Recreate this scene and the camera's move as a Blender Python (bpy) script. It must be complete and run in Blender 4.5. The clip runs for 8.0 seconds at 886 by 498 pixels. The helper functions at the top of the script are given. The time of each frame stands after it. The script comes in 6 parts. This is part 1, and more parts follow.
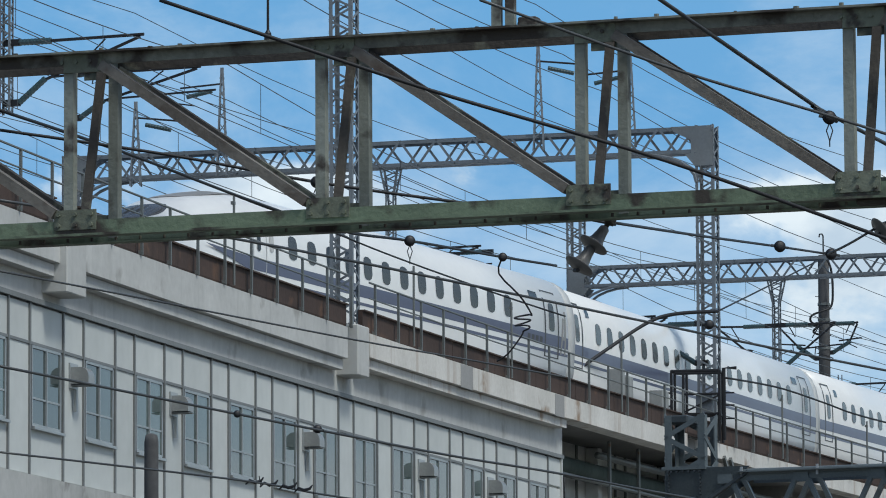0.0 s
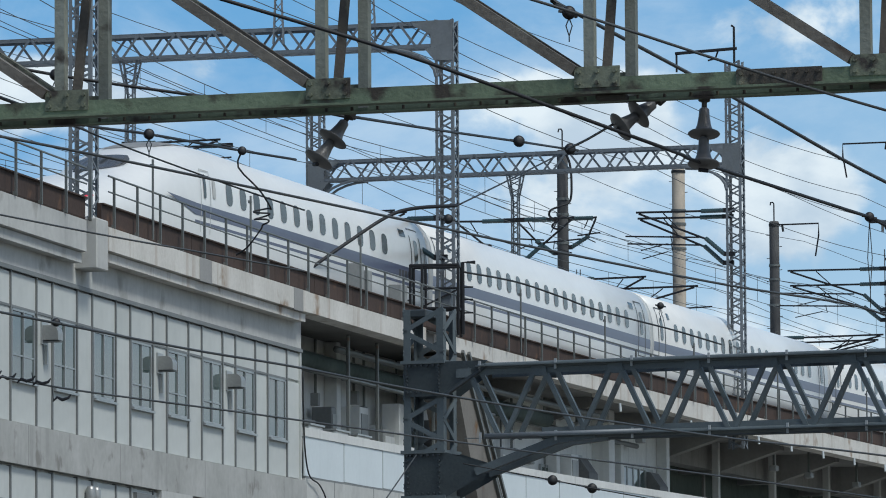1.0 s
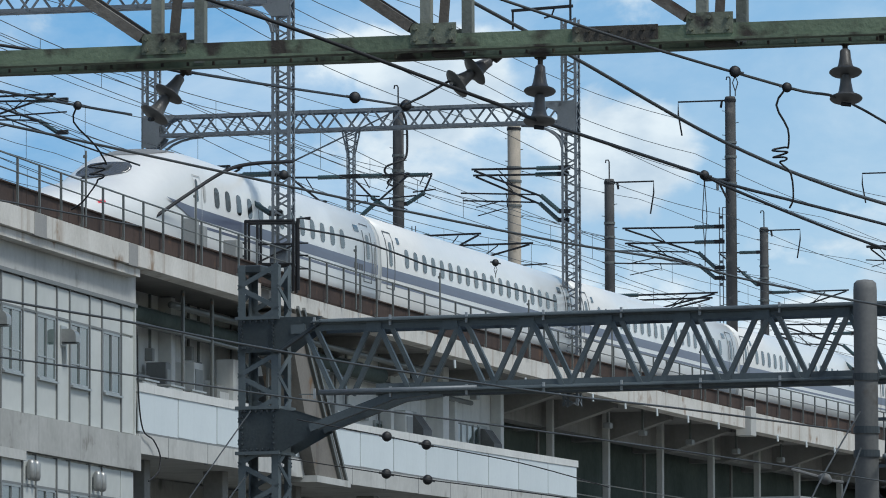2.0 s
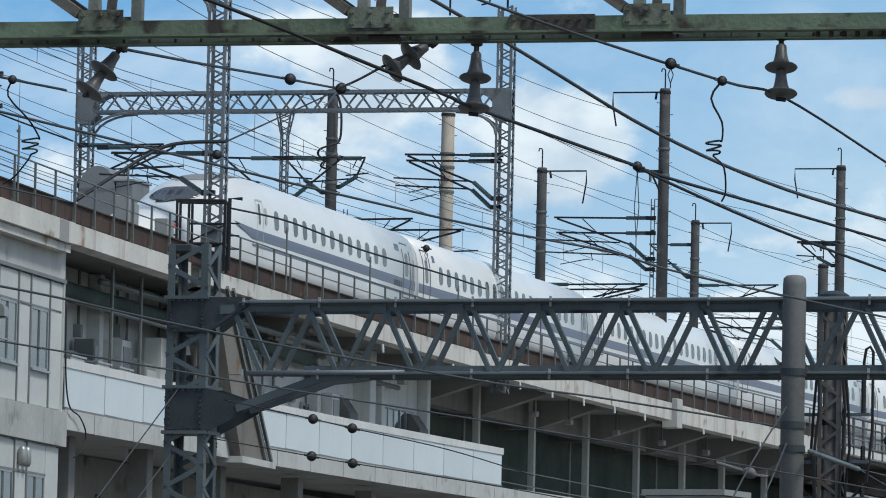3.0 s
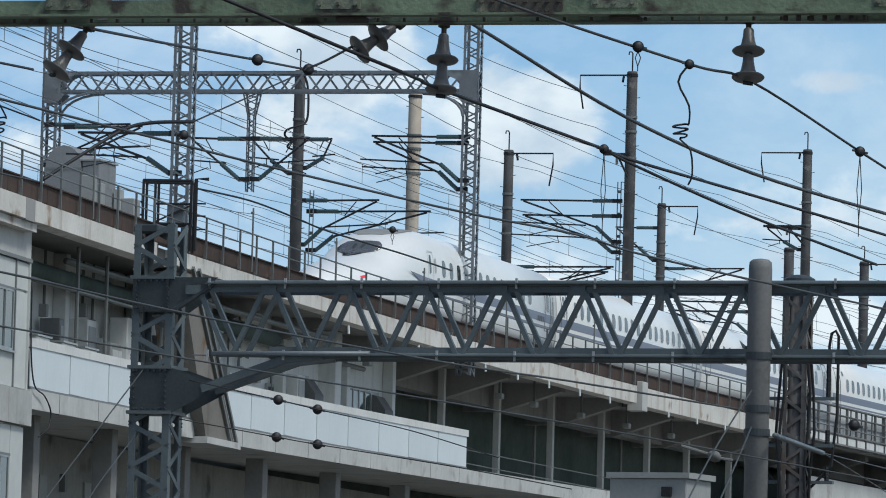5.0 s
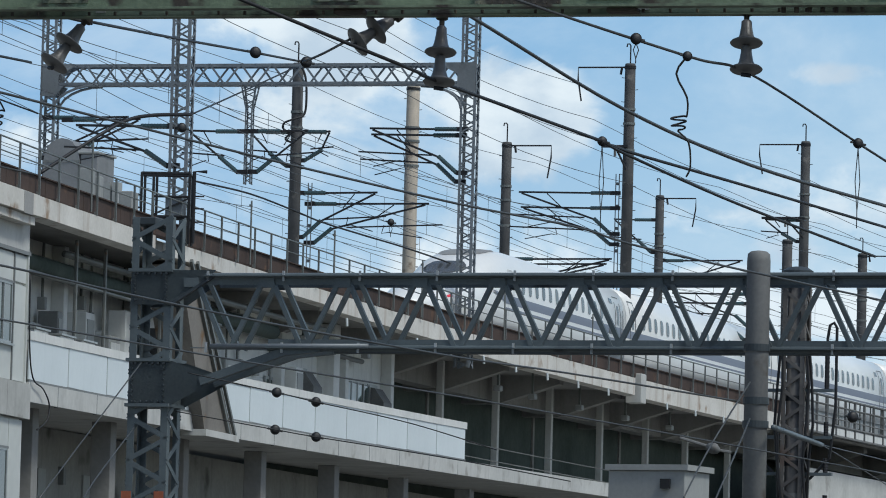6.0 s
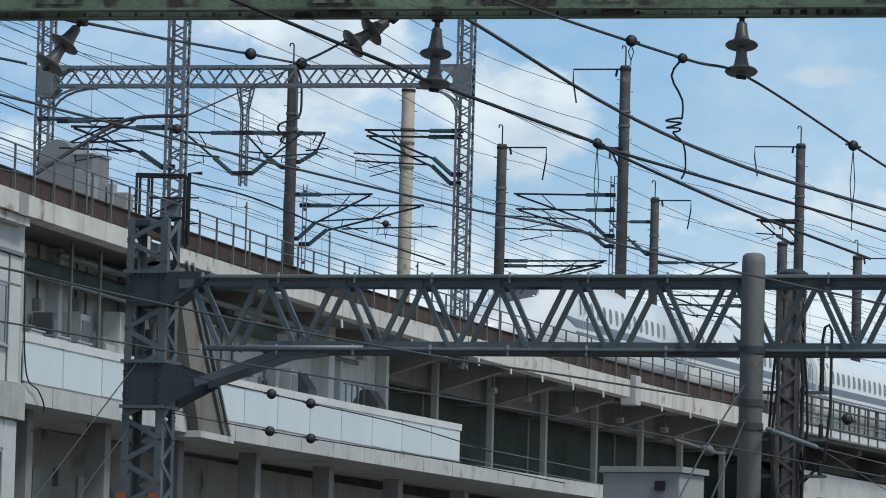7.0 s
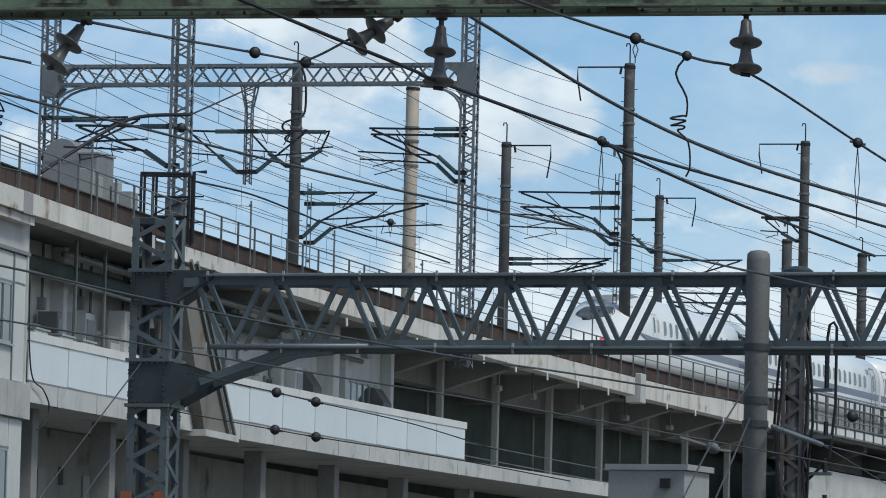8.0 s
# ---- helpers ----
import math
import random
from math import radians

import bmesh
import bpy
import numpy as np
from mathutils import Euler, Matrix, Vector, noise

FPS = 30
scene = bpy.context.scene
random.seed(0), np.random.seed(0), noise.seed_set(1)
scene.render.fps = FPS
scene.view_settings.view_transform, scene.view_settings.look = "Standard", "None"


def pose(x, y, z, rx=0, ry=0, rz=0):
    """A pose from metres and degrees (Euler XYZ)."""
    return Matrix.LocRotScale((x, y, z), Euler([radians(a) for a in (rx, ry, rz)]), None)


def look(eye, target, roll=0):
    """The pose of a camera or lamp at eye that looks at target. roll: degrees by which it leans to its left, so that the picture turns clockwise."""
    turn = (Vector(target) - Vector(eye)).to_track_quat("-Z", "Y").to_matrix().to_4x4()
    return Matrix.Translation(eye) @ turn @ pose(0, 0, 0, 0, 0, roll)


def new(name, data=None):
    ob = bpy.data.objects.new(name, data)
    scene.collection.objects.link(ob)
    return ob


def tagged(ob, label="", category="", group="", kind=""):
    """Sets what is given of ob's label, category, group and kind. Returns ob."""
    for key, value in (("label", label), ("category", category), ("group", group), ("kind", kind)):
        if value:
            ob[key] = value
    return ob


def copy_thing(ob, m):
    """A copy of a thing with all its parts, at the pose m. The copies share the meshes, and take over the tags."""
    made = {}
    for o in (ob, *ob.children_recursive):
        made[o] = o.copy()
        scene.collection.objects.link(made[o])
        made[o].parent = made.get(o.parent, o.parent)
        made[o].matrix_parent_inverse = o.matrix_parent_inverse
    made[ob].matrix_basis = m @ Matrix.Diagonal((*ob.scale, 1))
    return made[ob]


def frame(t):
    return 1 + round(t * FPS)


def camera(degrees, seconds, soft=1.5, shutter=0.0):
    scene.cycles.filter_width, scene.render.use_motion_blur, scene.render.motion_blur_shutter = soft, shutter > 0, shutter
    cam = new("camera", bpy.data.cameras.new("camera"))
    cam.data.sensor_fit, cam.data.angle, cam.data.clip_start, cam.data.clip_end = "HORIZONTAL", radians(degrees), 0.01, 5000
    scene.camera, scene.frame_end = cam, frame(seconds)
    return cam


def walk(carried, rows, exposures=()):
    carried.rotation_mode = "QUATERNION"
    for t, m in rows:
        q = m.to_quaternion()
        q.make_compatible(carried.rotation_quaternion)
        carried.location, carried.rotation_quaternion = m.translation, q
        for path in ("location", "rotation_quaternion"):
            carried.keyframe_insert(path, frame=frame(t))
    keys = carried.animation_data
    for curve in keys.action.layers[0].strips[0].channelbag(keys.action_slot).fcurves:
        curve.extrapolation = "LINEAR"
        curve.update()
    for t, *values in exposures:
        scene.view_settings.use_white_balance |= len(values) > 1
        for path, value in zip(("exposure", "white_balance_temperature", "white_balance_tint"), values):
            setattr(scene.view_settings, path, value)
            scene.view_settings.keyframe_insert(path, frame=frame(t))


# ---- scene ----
# The camera stands still and pans.
cam = camera(8.965, 8.0, soft=1.0)
EYE = 1.6
ROWS = [
    (0.0, 5.609, 6.621, 0.288),
    (0.5, 4.230, 6.262, 0.440),
    (1.0, 2.960, 5.531, 0.369),
    (1.5, 2.044, 5.202, 0.215),
    (2.0, 1.270, 5.079, 0.230),
    (2.2, 0.997, 5.027, 0.233),
    (3.3, 0.362, 4.916, -1.529),
    (3.5, 0.353, 4.897, -1.531),
    (4.0, 0.070, 4.855, -1.731),
    (4.5, 0.066, 4.807, -1.651),
    (6.0, 0.057, 4.681, -1.481),
    (6.5, 0.019, 4.666, -1.516),
    (7.0, 0.000, 4.700, -1.550),
    (7.5, 0.001, 4.700, -1.542),
    (8.0, 0.058, 4.680, -1.427),
]
walk(cam, [(t, pose(0, 0, EYE, 90 + pitch, roll, yaw)) for t, yaw, pitch, roll in ROWS], [(0.0, 0.04, 6300, 5.0), (1.0, 0.02, 6300, 5.0), (2.2, 0.06, 6300, 5.0), (4.0, 0.07, 6300, 5.0), (6.0, 0.04, 6300, 5.0), (8.0, 0.0, 6300, 5.0)])

# ---- world and light ----
SUN_AZ, SUN_EL = 128.0, 56.0     # degrees clockwise from straight ahead, degrees up
world = bpy.data.worlds.new("sky")
scene.world = world
world.use_nodes = True
wn = world.node_tree
sky = wn.nodes.new("ShaderNodeTexSky")
sky.sky_type, sky.sun_disc = "NISHITA", False
sky.sun_elevation, sky.sun_rotation = radians(SUN_EL), radians(SUN_AZ)
sky.air_density, sky.dust_density = 1.0, 1.5
wn.links.new(sky.outputs[0], wn.nodes["Background"].inputs[0])
wn.nodes["Background"].inputs[1].default_value = 0.105
sun_data = bpy.data.lights.new("sun", "SUN")
sun_data.energy, sun_data.angle, sun_data.color = 2.1, radians(13.0), (1.0, 0.97, 0.92)
sun = new("sun", sun_data)
_a, _e = radians(SUN_AZ), radians(SUN_EL)
SUN_DIR = Vector((math.sin(_a) * math.cos(_e), math.cos(_a) * math.cos(_e), math.sin(_e)))
sun.matrix_world = look(SUN_DIR * 300, (0, 0, 0))


# ---- materials ----
def mat(name, a, b=None, rough=0.6, metal=0.0, big=0.6, fine=14.0, bump=0.15, spot=None, spot_at=0.62, spot_scale=1.2, streak=0.0, vary=0.0, spec=0.4, streak_col=None):
    """Two tones mixed by coarse and fine noise; spot: a third colour (rust, dirt, lichen) in patches; streak: runs down the face."""
    m = bpy.data.materials.new(name)
    m.use_nodes = True
    nt = m.node_tree
    n, l = nt.nodes, nt.links
    bs = n["Principled BSDF"]
    bs.inputs["Roughness"].default_value, bs.inputs["Metallic"].default_value = rough, metal
    bs.inputs["Specular IOR Level"].default_value = spec
    b = b or tuple(c * 0.8 for c in a)
    tc = n.new("ShaderNodeTexCoord")

    def tex(scale, detail, stretch=None):
        t = n.new("ShaderNodeTexNoise")
        t.inputs["Scale"].default_value, t.inputs["Detail"].default_value = scale, detail
        if stretch:
            mp = n.new("ShaderNodeMapping")
            mp.inputs["Scale"].default_value = stretch
            l.new(tc.outputs["Object"], mp.inputs[0])
            l.new(mp.outputs[0], t.inputs["Vector"])
        else:
            l.new(tc.outputs["Object"], t.inputs["Vector"])
        return t

    def ramp(src, lo, hi):
        r = n.new("ShaderNodeMapRange")
        r.inputs[1].default_value, r.inputs[2].default_value = lo, hi
        l.new(src, r.inputs[0])
        return r.outputs[0]

    def mix(fac, c1, c2):
        x = n.new("ShaderNodeMix")
        x.data_type = "RGBA"
        l.new(fac, x.inputs[0])
        for s, c in ((x.inputs[6], c1), (x.inputs[7], c2)):
            if isinstance(c, tuple):
                s.default_value = (*c, 1)
            else:
                l.new(c, s)
        return x.outputs[2]

    t1, t2 = tex(big, 5), tex(fine, 6)
    add = n.new("ShaderNodeMath")
    add.operation = "ADD"
    half = n.new("ShaderNodeMath")
    half.operation, half.inputs[1].default_value = "MULTIPLY", 0.5
    l.new(t2.outputs[0], half.inputs[0])
    l.new(t1.outputs[0], add.inputs[0])
    l.new(half.outputs[0], add.inputs[1])
    col = mix(ramp(add.outputs[0], 0.5, 1.0), a, b)
    if streak:
        t4 = tex(1.0, 5, (2.2, 2.2, 0.12))
        col = mix(ramp(t4.outputs[0], 0.56, 0.56 + 0.3 / streak), col, streak_col or tuple(c * 0.5 for c in b))
    if spot:
        t3 = tex(spot_scale, 8)
        col = mix(ramp(t3.outputs[0], spot_at, spot_at + 0.1), col, spot)
    if vary:
        oi = n.new("ShaderNodeObjectInfo")
        hs = n.new("ShaderNodeHueSaturation")
        l.new(ramp(oi.outputs["Random"], 0, 1), hs.inputs["Value"])
        mr = hs.inputs["Value"].links[0].from_node
        mr.inputs[3].default_value, mr.inputs[4].default_value = 1 - vary, 1 + vary
        l.new(col, hs.inputs["Color"])
        col = hs.outputs[0]
    l.new(col, bs.inputs["Base Color"])
    if bump:
        bp = n.new("ShaderNodeBump")
        bp.inputs["Strength"].default_value, bp.inputs["Distance"].default_value = bump, 0.02
        l.new(t2.outputs[0], bp.inputs["Height"])
        l.new(bp.outputs[0], bs.inputs["Normal"])
    return m


M_CONC = mat("concrete", (0.56, 0.565, 0.545), (0.43, 0.435, 0.42), 0.85, fine=5, bump=0.3, spot=(0.33, 0.325, 0.305), spot_at=0.6, spot_scale=0.9, streak=0.45)
M_BAND = mat("dirty_band_concrete", (0.47, 0.475, 0.46), (0.34, 0.345, 0.33), 0.88, fine=5, bump=0.3, spot=(0.24, 0.235, 0.22), spot_at=0.58, spot_scale=1.3, streak=0.6)
M_CONC_WORN = mat("stained_concrete", (0.70, 0.685, 0.645), (0.53, 0.515, 0.475), 0.88, fine=9, bump=0.35, spot=(0.30, 0.22, 0.155), spot_at=0.61, spot_scale=0.9, streak=1.1, streak_col=(0.31, 0.225, 0.16))
# Concrete darkened in its colour to hold the shade below the deck.
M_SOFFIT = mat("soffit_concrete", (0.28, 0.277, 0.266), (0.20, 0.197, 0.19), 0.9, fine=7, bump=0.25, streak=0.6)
M_PATCH = mat("mortar_patch", (0.36, 0.36, 0.35), (0.28, 0.28, 0.275), 0.85, fine=20)
M_PANEL = mat("wall_panel", (0.56, 0.58, 0.56), (0.47, 0.49, 0.472), 0.55, big=0.5, fine=3, bump=0.05, vary=0.06, spot=(0.40, 0.405, 0.385), spot_at=0.66, spot_scale=0.9)
M_STRIP = mat("wall_joint_strip", (0.2, 0.21, 0.21), (0.14, 0.147, 0.147), 0.5, fine=12)
M_BROWN = mat("rusted_barrier", (0.078, 0.05, 0.039), (0.046, 0.031, 0.026), 0.8, big=0.5, fine=9, bump=0.3, spot=(0.12, 0.068, 0.044), spot_at=0.6, streak=0.9)
M_RAIL = mat("galvanised_rail", (0.21, 0.222, 0.215), (0.135, 0.143, 0.137), 0.5, metal=0.5, fine=30, spot=(0.2, 0.11, 0.07), spot_at=0.66, spot_scale=2.5)
M_GREY = mat("galvanised_lattice", (0.215, 0.237, 0.258), (0.14, 0.157, 0.174), 0.5, metal=0.2, fine=20, bump=0.1, vary=0.06)
M_GREEN = mat("weathered_green_paint", (0.21, 0.265, 0.18), (0.135, 0.17, 0.115), 0.6, big=1.6, fine=24, bump=0.35, spot=(0.06, 0.05, 0.04), spot_at=0.54, spot_scale=2.6, streak=0.5)
M_GREENGREY = mat("chalked_green_paint", (0.30, 0.32, 0.28), (0.18, 0.19, 0.16), 0.65, big=1.8, fine=26, bump=0.35, spot=(0.07, 0.06, 0.05), spot_at=0.57, spot_scale=3.2, streak=0.6)
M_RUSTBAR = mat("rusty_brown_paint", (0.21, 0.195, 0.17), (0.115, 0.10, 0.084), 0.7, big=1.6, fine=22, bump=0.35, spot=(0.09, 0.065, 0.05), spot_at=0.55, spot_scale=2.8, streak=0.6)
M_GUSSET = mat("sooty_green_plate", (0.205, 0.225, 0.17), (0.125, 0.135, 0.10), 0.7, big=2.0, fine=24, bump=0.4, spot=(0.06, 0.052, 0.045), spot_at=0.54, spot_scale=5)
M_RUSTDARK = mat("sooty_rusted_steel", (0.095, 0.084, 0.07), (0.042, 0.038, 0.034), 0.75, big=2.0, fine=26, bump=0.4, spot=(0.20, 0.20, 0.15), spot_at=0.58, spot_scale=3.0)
M_DARK = mat("dark_grey_paint", (0.125, 0.152, 0.163), (0.08, 0.098, 0.107), 0.5, big=0.9, fine=20, bump=0.15, spot=(0.03, 0.034, 0.038), spot_at=0.62)
M_RIVET = mat("rivet_paint", (0.055, 0.068, 0.078), (0.035, 0.044, 0.05), 0.5)
M_PRIMER = mat("red_primer", (0.42, 0.12, 0.06), (0.28, 0.09, 0.05), 0.7, spot=(0.05, 0.05, 0.05))
M_WIRE = mat("cable_sheath", (0.022, 0.023, 0.026), (0.014, 0.015, 0.017), 0.6, fine=40, bump=0.05)
M_WIREGREY = mat("stranded_wire", (0.115, 0.122, 0.122), (0.07, 0.074, 0.078), 0.5, metal=0.5, fine=60)
M_BLACK = mat("black_iron", (0.02, 0.021, 0.024), (0.012, 0.012, 0.014), 0.5, fine=30)
M_PORC = mat("grey_porcelain", (0.195, 0.19, 0.186), (0.115, 0.115, 0.115), 0.4, fine=18, spot=(0.09, 0.085, 0.08), spot_at=0.6, spot_scale=4, spec=0.6)
M_TEAL = mat("glazed_insulator", (0.045, 0.088, 0.094), (0.028, 0.056, 0.062), 0.3, fine=20, spec=0.6)
M_POLE = mat("concrete_pole", (0.105, 0.105, 0.105), (0.06, 0.06, 0.062), 0.85, big=1.4, fine=14, bump=0.25, spot=(0.17, 0.16, 0.15), spot_at=0.6, spot_scale=2.2, streak=0.7)
M_POLEWARM = mat("pale_concrete_pole", (0.50, 0.44, 0.36), (0.34, 0.30, 0.25), 0.85, big=1.2, fine=14, bump=0.2, spot=(0.22, 0.18, 0.14), spot_at=0.6, spot_scale=1.5, streak=0.9)
M_GALVPLATE = mat("galvanised_plate", (0.44, 0.465, 0.48), (0.33, 0.35, 0.365), 0.5, metal=0.2, fine=14, bump=0.1)
M_WHITE = mat("train_white", (0.81, 0.82, 0.805), (0.74, 0.75, 0.74), 0.28, big=0.3, fine=5, bump=0.01, spec=0.5)
M_BLUE = mat("train_blue", (0.105, 0.125, 0.19), (0.085, 0.10, 0.16), 0.3, big=0.3, fine=5, bump=0.01)
M_TGLASS = mat("train_glass", (0.06, 0.064, 0.062), (0.04, 0.044, 0.042), 0.15, bump=0, spec=0.8)
M_DGLASS = mat("dark_train_glass", (0.012, 0.014, 0.016), (0.008, 0.009, 0.01), 0.12, bump=0, spec=0.8)
M_SEAM = mat("train_seam", (0.08, 0.084, 0.088), (0.06, 0.06, 0.064), 0.5, bump=0)
M_TGREY = mat("train_gangway", (0.55, 0.56, 0.55), (0.42, 0.43, 0.42), 0.6, fine=10)
M_GLASS = mat("window_glass", (0.075, 0.105, 0.10), (0.045, 0.065, 0.062), 0.06, big=0.5, fine=2, bump=0, vary=0.35, spec=0.9)
M_ALU = mat("aluminium_frame", (0.40, 0.42, 0.42), (0.32, 0.335, 0.34), 0.4, metal=0.5, fine=30)
M_HOOD = mat("vent_hood_steel", (0.42, 0.43, 0.42), (0.31, 0.315, 0.31), 0.42, metal=0.5, fine=18, spot=(0.16, 0.13, 0.1), spot_at=0.68)
M_BALC = mat("balcony_panel", (0.645, 0.70, 0.72), (0.58, 0.635, 0.655), 0.4, big=0.4, fine=5, bump=0.03, vary=0.04, streak=0.25)
M_INNER = mat("inner_wall_paint", (0.72, 0.73, 0.71), (0.58, 0.59, 0.575), 0.75, fine=6, streak=0.6)
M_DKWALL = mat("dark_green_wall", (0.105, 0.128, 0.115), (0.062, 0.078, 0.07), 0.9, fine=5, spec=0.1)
M_BOX = mat("equipment_box", (0.34, 0.35, 0.34), (0.26, 0.27, 0.265), 0.5, fine=12, streak=0.5)
# Base colour lifted so the reflection on the windscreen is in the glass tone.
M_CABGLASS = mat("cab_glass", (0.11, 0.118, 0.125), (0.08, 0.086, 0.092), 0.1, bump=0, spec=0.8)
M_HUT = mat("hut_steel", (0.27, 0.275, 0.28), (0.2, 0.205, 0.21), 0.55, metal=0.2, fine=12, streak=0.5)
M_STAIR = mat("rusty_stair_plate", (0.22, 0.205, 0.185), (0.14, 0.128, 0.112), 0.75, fine=10, spot=(0.17, 0.10, 0.05), spot_at=0.58, streak=0.8)
# Wall colour darkened to stand for the shade under the balcony slab.
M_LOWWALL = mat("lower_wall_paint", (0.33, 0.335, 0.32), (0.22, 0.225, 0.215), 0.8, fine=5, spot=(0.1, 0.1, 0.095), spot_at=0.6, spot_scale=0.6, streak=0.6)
M_FAIRING = mat("roof_fairing_grey", (0.30, 0.30, 0.29), (0.22, 0.22, 0.215), 0.5, fine=8)
M_POST = mat("weathered_grey_steel", (0.185, 0.188, 0.185), (0.115, 0.118, 0.12), 0.65, big=1.2, fine=16, bump=0.2, spot=(0.10, 0.085, 0.07), spot_at=0.6, spot_scale=1.6, streak=0.9)
M_RUSTPOLE = mat("rust_mottled_column", (0.16, 0.15, 0.14), (0.085, 0.08, 0.078), 0.8, big=1.6, fine=12, bump=0.4, spot=(0.13, 0.10, 0.085), spot_at=0.58, spot_scale=2.4, streak=0.9)
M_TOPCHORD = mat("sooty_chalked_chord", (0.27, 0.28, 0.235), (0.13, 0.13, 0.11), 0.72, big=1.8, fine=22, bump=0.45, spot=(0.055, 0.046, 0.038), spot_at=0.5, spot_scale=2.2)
M_GROUND = mat("ballast_ground", (0.13, 0.125, 0.115), (0.08, 0.078, 0.072), 0.95, big=0.3, fine=6, bump=0.5)


# ---- small builders ----
def bm_new():
    return bmesh.new()


def part(name, bm, material, parent=None, label="", m=None, smooth=False):
    me = bpy.data.meshes.new(name)
    bm.to_mesh(me)
    bm.free()
    me.materials.append(material)
    if smooth:
        for p in me.polygons:
            p.use_smooth = True
    ob = new(name, me)
    if parent is not None:
        ob.parent = parent
    if m is not None:
        ob.matrix_basis = m
    if label:
        tagged(ob, label)
    return ob


def share(ob, parent, m, name=None):
    """Another object on the same mesh."""
    o = new(name or ob.name.split(".")[0], ob.data)
    o.parent = parent
    o.matrix_basis = m
    return o


def thing(name, m, label, category, group="", kind=""):
    e = new(name)
    e.empty_display_size = 0.2
    e.matrix_basis = m
    return tagged(e, label, category, group, kind)


def beam(bm, p, q, w, h, up=(0, 0, 1)):
    """A bar of section w by h from p to q."""
    p, q = Vector(p), Vector(q)
    d = (q - p)
    if d.length < 1e-6:
        return
    d.normalize()
    up = Vector(up)
    if abs(d.dot(up)) > 0.98:
        up = Vector((0, 1, 0)) if abs(d.y) < 0.9 else Vector((1, 0, 0))
    s = d.cross(up).normalized()
    u = s.cross(d)
    vs = []
    for c in (p, q):
        for a, b in ((-1, -1), (1, -1), (1, 1), (-1, 1)):
            vs.append(bm.verts.new(c + s * (a * w / 2) + u * (b * h / 2)))
    for f in ((3, 2, 1, 0), (4, 5, 6, 7), (0, 1, 5, 4), (1, 2, 6, 5), (2, 3, 7, 6), (3, 0, 4, 7)):
        bm.faces.new([vs[i] for i in f])


def angle_bar(bm, p, q, w, t, sx, sy, up=(0, 0, 1)):
    """An L section from p to q: two flanges of width w, thickness t, opening to the sides sx, sy."""
    p, q = Vector(p), Vector(q)
    d = (q - p).normalized()
    up = Vector(up)
    if abs(d.dot(up)) > 0.98:
        up = Vector((0, 1, 0))
    s = d.cross(up).normalized()
    u = s.cross(d)
    o1 = s * (sx * w / 2)
    o2 = u * (sy * w / 2)
    beam(bm, p + o1, q + o1, w, t, up)
    beam(bm, p + o2 + s * (sx * t / 2), q + o2 + s * (sx * t / 2), t, w, up)


def box(bm, x0, x1, y0, y1, z0, z1):
    vs = [bm.verts.new((x, y, z)) for z in (z0, z1) for x, y in ((x0, y0), (x1, y0), (x1, y1), (x0, y1))]
    for f in ((3, 2, 1, 0), (4, 5, 6, 7), (0, 1, 5, 4), (1, 2, 6, 5), (2, 3, 7, 6), (3, 0, 4, 7)):
        bm.faces.new([vs[i] for i in f])


def bevel(bm, w):
    bmesh.ops.bevel(bm, geom=list(bm.edges), offset=w, segments=1, affect="EDGES", clamp_overlap=True)


def rod(bm, pts, r, n=8, caps=True):
    """A round bar or wire through the points."""
    pts = [Vector(p) for p in pts]
    rings = []
    prev = None
    for i, p in enumerate(pts):
        d = (pts[min(i + 1, len(pts) - 1)] - pts[max(i - 1, 0)]).normalized()
        a = prev if prev is not None else (Vector((0, 0, 1)) if abs(d.z) < 0.9 else Vector((1, 0, 0)))
        s = (a - d * a.dot(d)).normalized()
        prev = s
        u = d.cross(s)
        rr = r[i] if isinstance(r, (list, tuple)) else r
        rings.append([bm.verts.new(p + (s * math.cos(2 * math.pi * k / n) + u * math.sin(2 * math.pi * k / n)) * rr) for k in range(n)])
    for a, b in zip(rings, rings[1:]):
        for k in range(n):
            bm.faces.new((a[k], a[(k + 1) % n], b[(k + 1) % n], b[k]))
    if caps:
        bm.faces.new(rings[0][::-1])
        bm.faces.new(rings[-1])


def turned(bm, prof, n=20, m=None):
    """A body of revolution about z from (radius, height) pairs."""
    m = m or Matrix()
    rings = [[bm.verts.new(m @ Vector((r * math.cos(2 * math.pi * k / n), r * math.sin(2 * math.pi * k / n), z))) for k in range(n)] for r, z in prof]
    for a, b in zip(rings, rings[1:]):
        for k in range(n):
            bm.faces.new((a[k], a[(k + 1) % n], b[(k + 1) % n], b[k]))
    bm.faces.new(rings[0][::-1])
    bm.faces.new(rings[-1])


def place(bearing, rise, dist):
    """A place fitted to the camera's view by its bearing and rise there (both per 10,000 of the distance ahead) and its
    assumed distance ahead in metres.
    """
    return Vector((bearing * 1e-4 * dist, dist, EYE + rise * 1e-4 * dist))


# ---- the line of the viaduct: its near edge in plan, level ----
CA, CB, CC = 5.891e-4, 0.021925, -28.6675
DECK = 15.3


def edge_x(y):
    return CA * y * y + CB * y + CC


def heading(y):
    """Angle of the track from straight ahead, clockwise, in radians."""
    return math.atan(2 * CA * y + CB)


def along(y, off=0.0, z=0.0):
    """A point beside the near edge at y, off metres in from it."""
    h = heading(y)
    return Vector((edge_x(y) - math.cos(h) * off, y + math.sin(h) * off, z))


